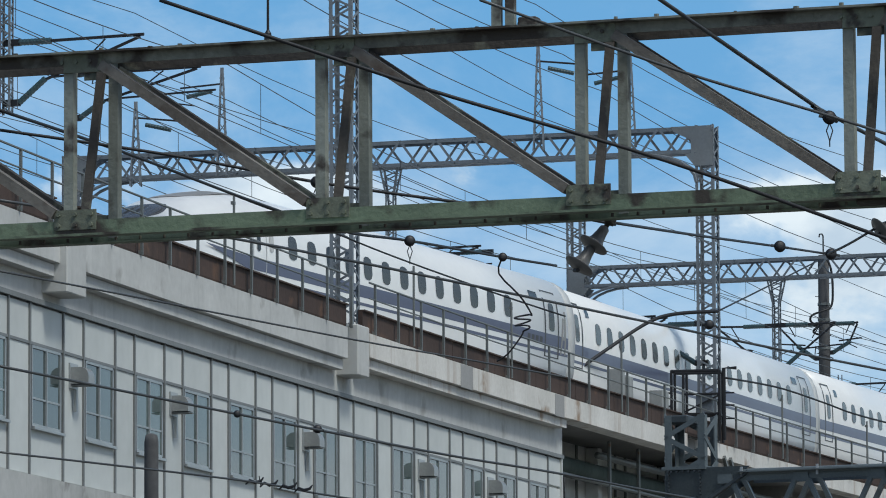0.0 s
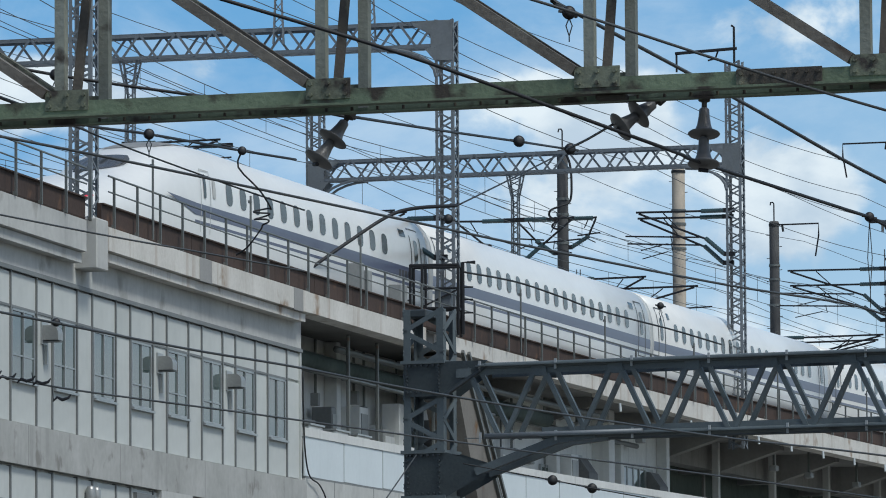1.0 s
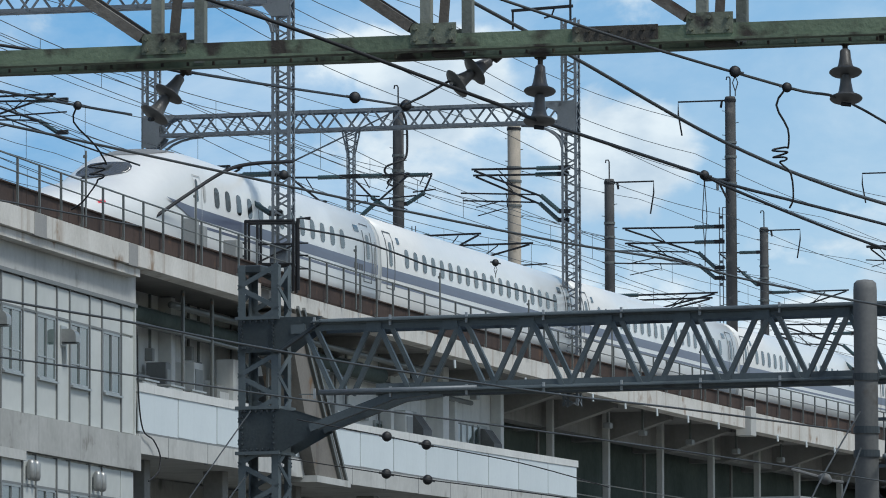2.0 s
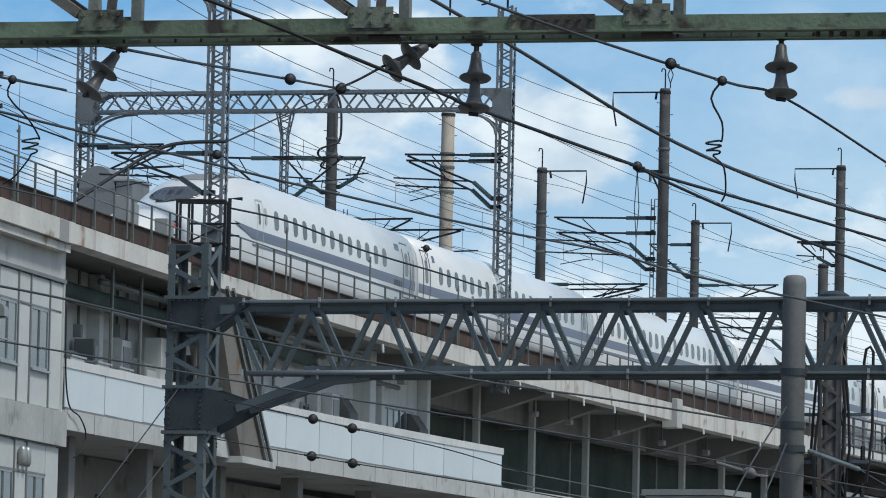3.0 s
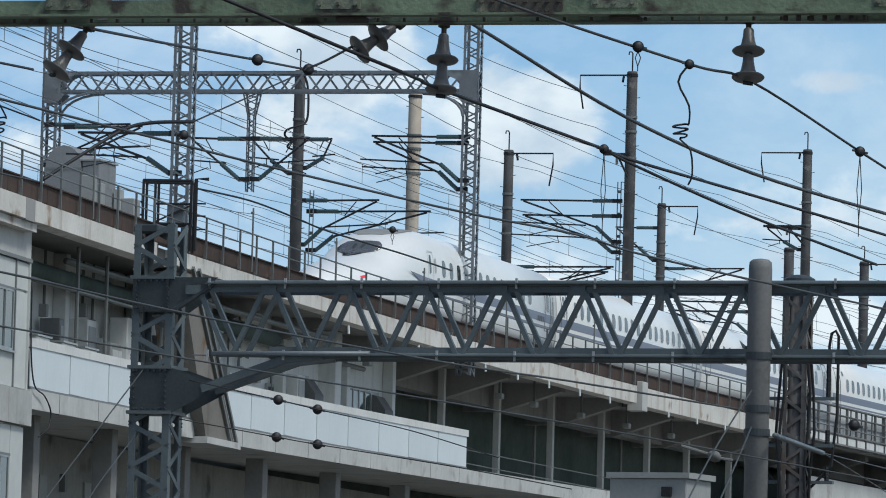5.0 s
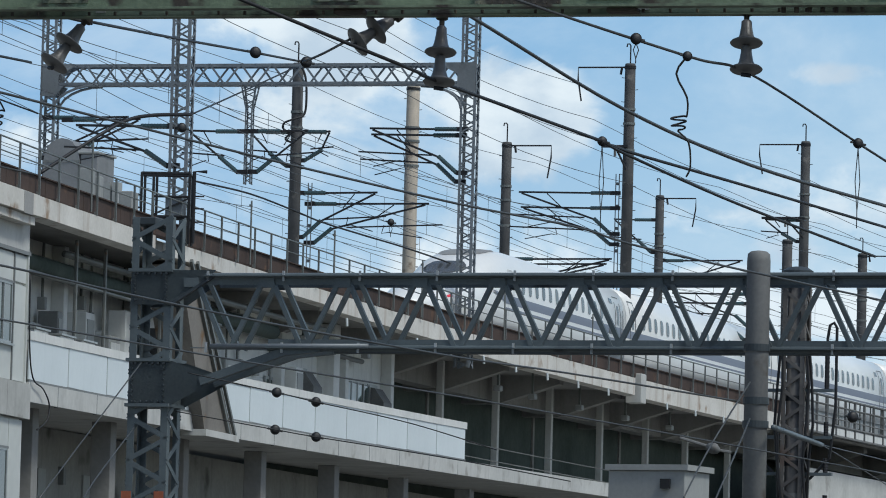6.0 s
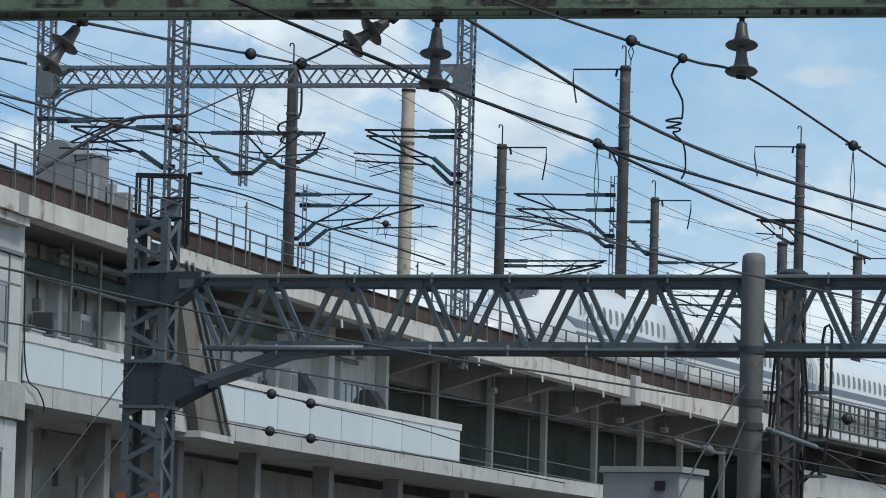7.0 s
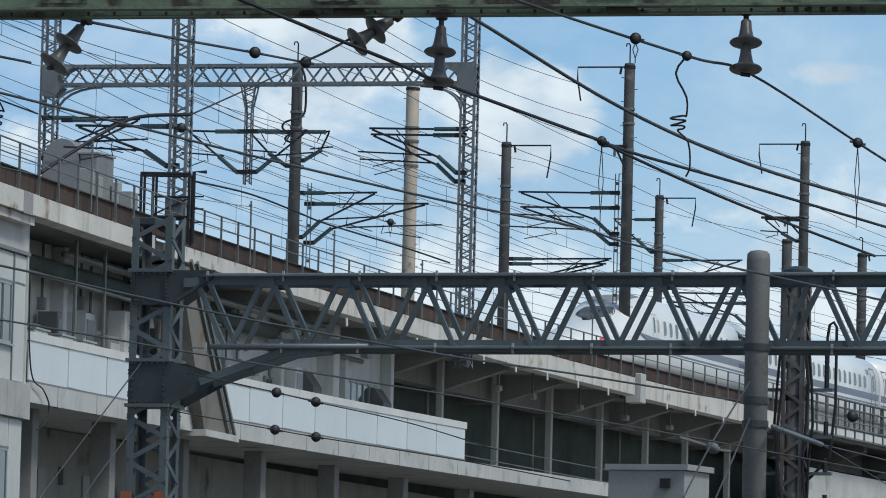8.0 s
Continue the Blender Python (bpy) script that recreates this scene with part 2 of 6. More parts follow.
def local(y, off=0.0, z=0.0):
    """The pose there: x runs along the track away from the viewer, y across it to the far side."""
    return Matrix.Translation(along(y, off, z)) @ Matrix.Rotation(math.pi / 2 - heading(y), 4, "Z")


_ys = np.arange(40.0, 460.0, 0.25)
_xs = CA * _ys * _ys + CB * _ys + CC
_ss = np.concatenate([[0.0], np.cumsum(np.hypot(np.diff(_xs), np.diff(_ys)))])


def y_of(s):
    return float(np.interp(s, _ss, _ys))


def s_of(y):
    return float(np.interp(y, _ys, _ss))


def steps(s0, s1, step):
    n = max(1, round((s1 - s0) / step))
    return [s0 + (s1 - s0) * i / n for i in range(n + 1)]


def run(bm, y0, y1, section, step=3.0, lift=None):
    """Sweeps a closed section of (off, z) pairs along the line from y0 to y1; lift gives a rise along it."""
    rings = []
    for s in steps(s_of(y0), s_of(y1), step):
        y = y_of(s)
        rings.append([bm.verts.new(along(y, o, z + (lift(y) if lift else 0.0))) for o, z in section])
    k = len(section)
    for a, b in zip(rings, rings[1:]):
        for i in range(k):
            bm.faces.new((a[i], a[(i + 1) % k], b[(i + 1) % k], b[i]))
    bm.faces.new(rings[0][::-1])
    bm.faces.new(rings[-1])


def rect(o0, o1, z0, z1):
    return [(o0, z0), (o1, z0), (o1, z1), (o0, z1)]


def lattice(parent, p, q, w, d, panel, leg, lace, material, up=(0, 0, 1), taper=1.0, faces=4, leg_name="leg", lace_name="lacing", single=False):
    """A braced box girder or mast from p to q in the parent's space: four corner angles and zigzag lacing."""
    p, q = Vector(p), Vector(q)
    ax = (q - p).normalized()
    up = Vector(up)
    if abs(ax.dot(up)) > 0.98:
        up = Vector((0, 1, 0))
    s = ax.cross(up).normalized()
    u = s.cross(ax)
    cs = [(-1, -1), (1, -1), (1, 1), (-1, 1)]

    def corner(i, f):
        k = 1 + (taper - 1) * f
        a, b = cs[i % 4]
        return p.lerp(q, f) + s * (a * w / 2 * k) + u * (b * d / 2 * k)

    for i in range(4):
        bm = bm_new()
        a, b = cs[i]
        angle_bar(bm, corner(i, 0), corner(i, 1), leg, leg * 0.16, -a, -b, u)
        part(leg_name, bm, material, parent)
    n = max(2, round((q - p).length / panel))
    for i in range(faces):
        nrm = (corner(i, 0) + corner(i + 1, 0)) / 2 - p
        if single:
            f1 = 1 / n
            for a, b in ((corner(i, 0), corner(i + 1, f1 / 2)), (corner(i + 1, f1 / 2), corner(i, f1))):
                bm = bm_new()
                beam(bm, a, b, lace, lace * 0.25, nrm)
                ob = part(lace_name, bm, material, parent)
                for k in range(1, n):
                    share(ob, parent, Matrix.Translation((q - p) * (k / n)))
            continue
        bm = bm_new()
        for k in range(n):
            f0, f1 = k / n, (k + 1) / n
            fm = (f0 + f1) / 2
            beam(bm, corner(i, f0), corner(i + 1, fm), lace, lace * 0.25, nrm)
            beam(bm, corner(i + 1, fm), corner(i, f1), lace, lace * 0.25, nrm)
        tagged(part(lace_name, bm, material, parent), kind="stuff")

# ---- ground and far sky ----
bm = bm_new()
verts = [bm.verts.new((x, y, 0)) for x, y in ((-4000, -4000), (4000, -4000), (4000, 4000), (-4000, 4000))]
bm.faces.new(verts)
tagged(part("ground", bm, M_GROUND), "grey railway yard ground reaching the horizon", "ground", kind="structure")


def sky_material():
    """Blue sky with soft white cumulus; it glows as sky does."""
    m = bpy.data.materials.new("cloudy_sky")
    m.use_nodes = True
    n, l = m.node_tree.nodes, m.node_tree.links
    n.remove(n["Principled BSDF"])
    tc = n.new("ShaderNodeTexCoord")

    def noise_at(scale, detail, sx, sz, ox=0.0, oz=0.0, rough=0.55, dist=0.0):
        mp = n.new("ShaderNodeMapping")
        mp.inputs["Scale"].default_value = (sx, 1, sz)
        mp.inputs["Location"].default_value = (ox, 0, oz)
        t = n.new("ShaderNodeTexNoise")
        t.inputs["Scale"].default_value, t.inputs["Detail"].default_value = scale, detail
        t.inputs["Roughness"].default_value, t.inputs["Distortion"].default_value = rough, dist
        l.new(tc.outputs["Object"], mp.inputs[0])
        l.new(mp.outputs[0], t.inputs["Vector"])
        return t.outputs[0]

    def rng(src, a, b, c=0.0, d=1.0, smooth=False):
        r = n.new("ShaderNodeMapRange")
        if smooth:
            r.interpolation_type = "SMOOTHSTEP"
        for i, v in enumerate((a, b, c, d)):
            r.inputs[i + 1].default_value = v
        l.new(src, r.inputs[0])
        return r.outputs[0]

    def math2(op, a, b):
        x = n.new("ShaderNodeMath")
        x.operation = op
        for s, v in zip(x.inputs, (a, b)):
            if isinstance(v, (int, float)):
                s.default_value = v
            else:
                l.new(v, s)
        return x.outputs[0]

    def mix(f, a, b):
        x = n.new("ShaderNodeMix")
        x.data_type = "RGBA"
        l.new(f, x.inputs[0])
        for s, c in ((x.inputs[6], a), (x.inputs[7], b)):
            if isinstance(c, tuple):
                s.default_value = (*c, 1)
            else:
                l.new(c, s)
        return x.outputs[2]

    sep = n.new("ShaderNodeSeparateXYZ")
    l.new(tc.outputs["Object"], sep.inputs[0])
    # deeper blue towards one side, paler towards the sun-lit haze
    lean = math2("SUBTRACT", sep.outputs[2], math2("MULTIPLY", sep.outputs[0], 0.32))
    blue = mix(rng(lean, 175, 445), SKY_LOW, SKY_HIGH)
    # more haze and cloud lower down
    total = rng(sep.outputs[2], 180, 400, 0.10, -0.10)
    total = math2("ADD", total, noise_at(0.0085, 8, 1.0, 1.35, 3.1, 1.7, 0.58, 0.25))
    # banks of cumulus: middle (x, z) and half size
    for x, z, rx, rz, amp in CLOUDS:
        mp = n.new("ShaderNodeMapping")
        mp.vector_type = "TEXTURE"
        mp.inputs["Location"].default_value, mp.inputs["Scale"].default_value = (x, 2990, z), (rx, 4000, rz)
        l.new(tc.outputs["Object"], mp.inputs[0])
        ln = n.new("ShaderNodeVectorMath")
        ln.operation = "LENGTH"
        l.new(mp.outputs[0], ln.inputs[0])
        total = math2("ADD", total, rng(ln.outputs["Value"], 0.25, 1.25, amp, 0.0, smooth=True))
    cover = rng(total, 0.52, 0.66, smooth=True)
    shade = noise_at(0.012, 7, 1.0, 1.6, 7.0, 2.0)
    cloud = mix(rng(shade, 0.36, 0.62, smooth=True), CLOUD_SHADE, CLOUD_LIT)
    wisp = math2("MULTIPLY", rng(noise_at(0.006, 8, 0.8, 1.6, 11.0, 5.0, 0.62, 0.3), 0.40, 0.75, smooth=True), 0.45)
    col = mix(wisp, blue, CLOUD_LIT)
    col = mix(cover, col, cloud)
    em = n.new("ShaderNodeEmission")
    em.inputs[1].default_value = SKY_GLOW
    l.new(col, em.inputs[0])
    l.new(em.outputs[0], n["Material Output"].inputs[0])
    return m


SKY_LOW, SKY_HIGH = (0.47, 0.635, 0.79), (0.16, 0.385, 0.68)
CLOUDS = [(-92, 292, 62, 44, 0.17), (-85, 372, 75, 26, 0.2), (134, 222, 40, 22, 0.34), (36, 315, 45, 36, 0.22), (-60, 350, 50, 24, 0.22), (198, 346, 42, 11, 0.2), (-368, 376, 72, 24, 0.25), (-232, 298, 26, 26, 0.06), (150, 278, 80, 26, 0.1),
          (-110, 322, 70, 22, 0.12), (-205, 362, 55, 22, -0.14), (190, 218, 45, 14, 0.2), (250, 388, 150, 38, -0.2), (-250, 450, 300, 50, -0.15), (-60, 262, 50, 26, -0.08), (-185, 330, 55, 40, -0.12)]
CLOUD_SHADE, CLOUD_LIT, SKY_GLOW = (0.53, 0.63, 0.75), (0.80, 0.86, 0.92), 1.0
bm = bm_new()
cols = []
for i in range(41):
    a = radians(-40 + 2 * i)
    cols.append([bm.verts.new((3000 * math.sin(a), 3000 * math.cos(a), z)) for z in (-20, 500, 1100)])
for a, b in zip(cols, cols[1:]):
    for k in range(2):
        bm.faces.new((a[k], b[k], b[k + 1], a[k + 1]))
tagged(part("backdrop", bm, sky_material(), smooth=True), "blue summer sky with scattered white cumulus clouds", "sky", kind="structure")

# ---- the viaduct ----
viaduct = thing("viaduct", Matrix(), "long curved concrete railway viaduct with stained edges", "viaduct", kind="structure")
WALL_END = 153.6          # where the building under the viaduct ends
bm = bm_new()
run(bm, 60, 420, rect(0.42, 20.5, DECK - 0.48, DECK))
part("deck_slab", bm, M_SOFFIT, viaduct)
bm = bm_new()
run(bm, 60, 420, rect(2.0, 19.0, DECK + 0.004, DECK + 0.5))
part("track_bed", bm, M_CONC, viaduct)
bm = bm_new()
run(bm, 60, 420, rect(20.2, 20.5, DECK + 0.004, DECK + 0.9))
part("far_parapet", bm, M_CONC, viaduct)


def fascia(y0, y1, drop, out, m, lip=0.0):
    bm = bm_new()
    sec = [(0.42, DECK - drop), (out, DECK - drop + 0.05), (out, DECK), (0.42, DECK + 0.006)]
    run(bm, y0, y1, sec)
    part("edge_beam", bm, m, viaduct)
    if lip:
        bm = bm_new()
        run(bm, y0, y1, rect(out + 0.12, 0.42, DECK - drop - lip, DECK - drop + 0.02))
        part("drip_ledge", bm, m, viaduct)


fascia(84, 112.4, 0.80, 0.0, M_CONC, 0.22)
fascia(113.6, 133.2, 0.80, 0.0, M_CONC, 0.22)
fascia(134.8, 153.0, 0.62, -0.06, M_CONC_WORN, 0.2)
fascia(153.06, 165.2, 0.60, -0.02, M_CONC_WORN)
fascia(167.6, 186.0, 0.50, 0.05, M_CONC_WORN)
fascia(186.05, 205.0, 0.62, 0.05, M_CONC_WORN)
fascia(205.06, 229.0, 0.75, 0.02, M_CONC_WORN)
fascia(230.4, 252.0, 0.8, 0.02, M_CONC_WORN)
# Far edge beams reuse the darker soffit tone.
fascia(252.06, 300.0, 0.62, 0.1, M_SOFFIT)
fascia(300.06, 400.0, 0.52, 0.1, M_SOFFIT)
for y, w, top, low in ((113.0, 1.25, 0.2, 1.35), (134.0, 0.95, 0.1, 1.12), (229.7, 0.8, 0.2, 1.0)):
    bm = bm_new()
    box(bm, -w / 2, w / 2, -0.16, 0.5, DECK - low, DECK + top)
    bevel(bm, 0.025)
    part("pilaster", bm, M_CONC, viaduct, m=local(y))
for y, w in ((143.2, 1.1), (151.9, 0.9)):
    bm = bm_new()
    box(bm, -w / 2, w / 2, -0.075, 0.0, DECK - 0.6, DECK - 0.01)
    part("mortar_patch", bm, M_PATCH, viaduct, m=local(y))

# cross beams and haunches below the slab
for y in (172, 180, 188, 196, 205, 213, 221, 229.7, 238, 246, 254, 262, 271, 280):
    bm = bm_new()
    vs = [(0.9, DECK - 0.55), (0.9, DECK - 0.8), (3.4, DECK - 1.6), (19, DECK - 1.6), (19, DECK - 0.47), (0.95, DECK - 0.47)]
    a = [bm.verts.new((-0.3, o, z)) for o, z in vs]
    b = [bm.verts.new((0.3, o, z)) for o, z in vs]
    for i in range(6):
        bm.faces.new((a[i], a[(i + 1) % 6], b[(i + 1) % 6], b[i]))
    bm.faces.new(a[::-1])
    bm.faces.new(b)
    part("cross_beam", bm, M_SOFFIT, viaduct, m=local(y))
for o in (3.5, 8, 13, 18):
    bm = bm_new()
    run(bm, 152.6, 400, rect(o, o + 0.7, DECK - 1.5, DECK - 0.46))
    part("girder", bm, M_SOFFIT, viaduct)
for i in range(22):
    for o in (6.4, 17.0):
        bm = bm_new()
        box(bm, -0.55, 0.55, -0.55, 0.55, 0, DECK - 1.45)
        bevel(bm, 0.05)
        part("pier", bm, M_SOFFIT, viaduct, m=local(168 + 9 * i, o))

# rusted barrier plates between the posts of the hand rail
barrier = thing("edge_barrier", Matrix(), "rust-brown steel barrier plates along the deck edge", "barrier", kind="structure")
for a, b, m in ((96, 112.3, M_BROWN), (113.7, 133.4, M_BROWN), (134.7, 253.0, M_BROWN), (253.1, 330, M_GALVPLATE)):
    ss = steps(s_of(a), s_of(b), 4.0)
    for s0, s1 in zip(ss, ss[1:]):
        bm = bm_new()
        run(bm, y_of(s0 + 0.015), y_of(s1 - 0.015), [(0.12, DECK + 0.01), (0.09, DECK + 0.08), (0.09, DECK + 0.54), (0.03, DECK + 0.54), (0.03, DECK + 0.575), (0.2, DECK + 0.575), (0.2, DECK + 0.01)], 2.0)
        part("barrier_plate", bm, m, barrier)

# stout fence posts and pale foot panels along the far part of the edge
fence = thing("edge_fence", Matrix(), "open steel fence with stout posts and pale foot panels", "fence", kind="structure")
ss = steps(s_of(253.6), s_of(325), 1.75)
post = foot = None
for s0 in ss:
    m = local(y_of(s0), -0.1, DECK)
    if post is None:
        bm = bm_new()
        box(bm, -0.06, 0.06, -0.06, 0.05, -0.5, 1.26)
        box(bm, -0.09, 0.09, -0.075, 0.0, 0.52, 0.62)
        post = part("fence_post", bm, M_POST, fence, m=m)
        bm = bm_new()
        box(bm, 0.1, 1.65, -0.02, 0.06, -0.44, -0.1)
        bevel(bm, 0.01)
        foot = part("foot_panel", bm, M_INNER, fence, m=m)
    else:
        share(post, fence, m)
        share(foot, fence, m)
for z, r in ((1.26, 0.05), (0.88, 0.03), (0.3, 0.03), (-0.02, 0.05), (-0.5, 0.05)):
    bm = bm_new()
    rod(bm, [along(y_of(q), -0.13, DECK + z) for q in steps(s_of(253.6), s_of(325), 3.0)], r, 6)
    part("fence_bar", bm, M_POST, fence)

rail = thing("hand_rail", Matrix(), "thin galvanised steel hand rail on the viaduct edge", "railing", kind="structure")
bm_post = bm_new()
box(bm_post, -0.028, 0.028, -0.028, 0.028, 0.0, 1.24)
box(bm_post, -0.05, 0.05, -0.012, 0.06, 0.02, 0.1)
first = None
ss = steps(s_of(96), s_of(330), 2.0)
for s in ss:
    m = local(y_of(s), -0.03, DECK)
    if first is None:
        first = part("rail_post", bm_post, M_RAIL, rail, m=m)
    else:
        share(first, rail, m, "rail_post")
for z, r in ((1.24, 0.026), (0.86, 0.02)):
    for a, b in ((96, 133.1), (134.9, 330)):
        bm = bm_new()
        rod(bm, [along(y_of(s), -0.03, DECK + z) for s in steps(s_of(a), s_of(b), 2.0)], r, 6)
        part("rail_bar", bm, M_RAIL, rail)
for y in (124.2, 138.6, 147.4, 158.2, 175.8, 186.0, 197.5, 209, 222):
    bm = bm_new()
    rod(bm, [(0, 0, 0.05), (0, 0, 2.05)], 0.03, 6)
    box(bm, -0.06, 0.06, -0.02, 0.06, 1.86, 1.93)
    part("cable_post", bm, M_RAIL, rail, m=local(y, -0.05, DECK))

# ---- the building under the viaduct ----
building = thing("building", Matrix(), "pale panelled building built in under the viaduct", "building", kind="structure")
WO = 0.45
for z0, z1 in ((10.2, 13.75), (0.0, 9.25)):
    bm = bm_new()
    run(bm, 84, WALL_END, rect(WO + 0.05, 14, z0, z1))
    part("wall_core", bm, M_INNER, building)
bm = bm_new()
run(bm, 84, WALL_END + 0.3, rect(WO - 0.16, 14, 9.25, 10.2))
part("floor_band", bm, M_BAND, building)
bm = bm_new()
run(bm, 84, WALL_END + 0.1, rect(WO - 0.06, 14, 13.75, DECK - 0.47))
part("cornice_beam", bm, M_CONC, building)
bm = bm_new()
run(bm, 84, WALL_END + 0.12, rect(WO - 0.11, WO, 13.70, 13.80))
part("top_trim", bm, M_STRIP, building)


def wall_part(name, s0, s1, z0, z1, o0, o1, material, parent, bev=0.0):
    sm = (s0 + s1) / 2
    bm = bm_new()
    box(bm, (s0 - s1) / 2, (s1 - s0) / 2, o0 - WO, o1 - WO, z0, z1)
    if bev:
        bevel(bm, bev)
    return part(name, bm, material, parent, m=local(y_of(sm), WO))


def bay(s_hi, zb, low, vent, pitch):
    """One bay: a window panel and a blank one, from s_hi back towards the viewer. Storey from zb."""
    g = 0.03
    f = pitch / 3.1
    w0, b0 = s_hi - 1.9 * f, s_hi - pitch
    head, foot = zb + 2.68, zb + 1.0
    top = zb + 3.5
    for a, b, zz0, zz1 in ((w0, s_hi, head, top), (b0, w0, head, top), (b0, w0, zb, head), (w0, s_hi, zb, foot)):
        wall_part("wall_panel", a + g, b - g, zz0 + g, zz1 - g, WO - 0.035, WO + 0.06, M_PANEL, building, 0.008)
    for s in (w0, b0):
        wall_part("joint_strip", s - 0.035, s + 0.035, zb, top, WO - 0.075, WO + 0.03, M_STRIP, building)
    wall_part("joint_strip", b0, s_hi, head - 0.03, head + 0.03, WO - 0.06, WO + 0.03, M_STRIP, building)
    win = wall_part("window", w0 + 0.12, s_hi - 0.12, foot + 0.02, head - 0.04, WO - 0.01, WO + 0.05, M_STRIP, building)
    m = local(y_of((w0 + s_hi) / 2), WO)
    inv = win.matrix_basis.inverted()
    zh, zf, hw = head - 0.06, foot + 0.04, 0.81 * f
    bm = bm_new()
    for x in (-hw, 0.02, hw):
        box(bm, x - 0.028, x + 0.028, -0.06, 0.0, zf, zh)
    for z in (zf, zh):
        box(bm, -hw, hw, -0.055, 0.0, z - 0.028, z + 0.028)
    if low:
        box(bm, -hw, hw, -0.05, 0.0, zf + 0.52, zf + 0.56)
    part("window_frame", bm, M_ALU, win, m=inv @ m)
    for x0, x1, y in ((-hw + 0.03, 0.0, -0.022), (0.04, hw - 0.03, -0.034)):
        bm = bm_new()
        box(bm, x0, x1, y, y + 0.008, zf + 0.03, zh - 0.03)
        part("pane", bm, M_GLASS, win, m=inv @ m)
    bm = bm_new()
    box(bm, -hw - 0.08, hw + 0.08, -0.14, 0.02, zf - 0.1, zf - 0.045)
    part("window_sill", bm, M_ALU, win, m=inv @ m)
    if vent:
        vent_hood(s_hi - 2.5 * f, head - 0.42)


def vent_hood(s, z):
    """A round-topped steel hood on its duct, proud of the wall."""
    v = thing("vent_hood", local(y_of(s), WO - 0.04, z), "round-topped galvanised vent hood on the panelled wall", "vent hood", "vent hoods on the wall")
    bm = bm_new()
    prof = [(0.0, 0.2), (-0.28, 0.2)] + [(-0.28 - 0.24 * math.sin(math.pi * k / 12), -0.04 + 0.24 * math.cos(math.pi * k / 12)) for k in range(1, 7)] + [(-0.52, -0.24), (0.0, -0.24)]
    a = [bm.verts.new((-0.2, y * 0.78, zz * 0.78)) for y, zz in prof]
    b = [bm.verts.new((0.2, y * 0.78, zz * 0.78)) for y, zz in prof]
    for i in range(len(prof) - 2):
        bm.faces.new((a[i], b[i], b[i + 1], a[i + 1]))
    bm.faces.new(a)
    bm.faces.new(b[::-1])
    part("hood", bm, M_HOOD, v)
    bm = bm_new()
    box(bm, -0.26, 0.26, -0.03, 0.03, -0.28, 0.24)
    part("back_plate", bm, M_ALU, v)
    bm = bm_new()
    box(bm, -0.18, 0.18, -0.42, -0.03, -0.225, -0.21)
    part("grille", bm, M_STRIP, v)
    bm = bm_new()
    beam(bm, (0, -0.06, -0.3), (0, -0.06, -0.75), 0.08, 0.07)
    part("drain", bm, M_ALU, v)


s_c = s_of(WALL_END)
wall_part("wall_panel", s_c - 1.27, s_c - 0.03, 10.24, 12.85, WO - 0.035, WO + 0.06, M_PANEL, building, 0.008)
wall_part("wall_panel", s_c - 1.27, s_c - 0.03, 12.92, 13.67, WO - 0.035, WO + 0.06, M_PANEL, building, 0.008)
wall_part("joint_strip", s_c - 1.335, s_c - 1.265, 10.2, 13.7, WO - 0.075, WO + 0.03, M_STRIP, building)
wall_part("joint_strip", s_c - 0.06, s_c + 0.04, 10.2, 13.75, WO - 0.09, WO + 0.2, M_PANEL, building)


def bay_end(i):
    """Far end of bay i, counted back from the wall's end; bays widened towards the viewer to fit the camera's view."""
    return s_c - 1.3 - 3.05 * i - 0.0177 * i * i


for i in range(15):
    bay(bay_end(i), 10.2, True, i in (1, 3, 6, 9, 11), bay_end(i) - bay_end(i + 1))
for i in range(8):
    bay(bay_end(i), 5.72, False, False, bay_end(i) - bay_end(i + 1))
wall_part("wall_panel", s_c - 1.27, s_c - 0.03, 5.76, 9.2, WO - 0.035, WO + 0.06, M_PANEL, building, 0.008)

# balcony beyond the building
balcony = thing("balcony", Matrix(), "pale blue-white panelled balcony along the viaduct's middle floor", "balcony", kind="structure")
BAL_END = 205.6


def ramp_z(y):
    """A slight rise of the balcony floor along the viaduct, added to fit the camera's view."""
    return -0.12 + 0.0085 * (min(y, 240.0) - 154.0)


bm = bm_new()
run(bm, WALL_END + 0.32, 300, rect(WO - 0.1, 12, 9.86, 10.4), lift=ramp_z)
part("floor_slab", bm, M_CONC, balcony)
ss = steps(s_of(WALL_END + 0.4), s_of(BAL_END), 4.15)
for i, (s0, s1) in enumerate(zip(ss, ss[1:])):
    dz = ramp_z(y_of((s0 + s1) / 2))
    wall_part("balcony_panel", s0 + 0.05, s1 - 0.05, 10.46 + dz, 11.56 + dz, WO - 0.05, WO - 0.01, M_BALC, balcony, 0.006)
    wall_part("panel_post", s1 - 0.05, s1 + 0.05, 10.4 + dz, 11.6 + dz, WO - 0.03, WO + 0.05, M_ALU, balcony)
    wall_part("slab_joint", s1 - 1.2, s1 - 1.16, 9.84 + dz, 10.41 + dz, WO - 0.106, WO, M_STRIP, balcony)
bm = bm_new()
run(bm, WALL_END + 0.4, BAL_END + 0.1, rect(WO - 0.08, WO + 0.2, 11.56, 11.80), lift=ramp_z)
part("coping", bm, M_INNER, balcony)
bm = bm_new()
run(bm, WALL_END + 0.4, BAL_END, rect(WO - 0.075, WO - 0.02, 10.4, 10.46), lift=ramp_z)
part("foot_trim", bm, M_STRIP, balcony)
bm = bm_new()
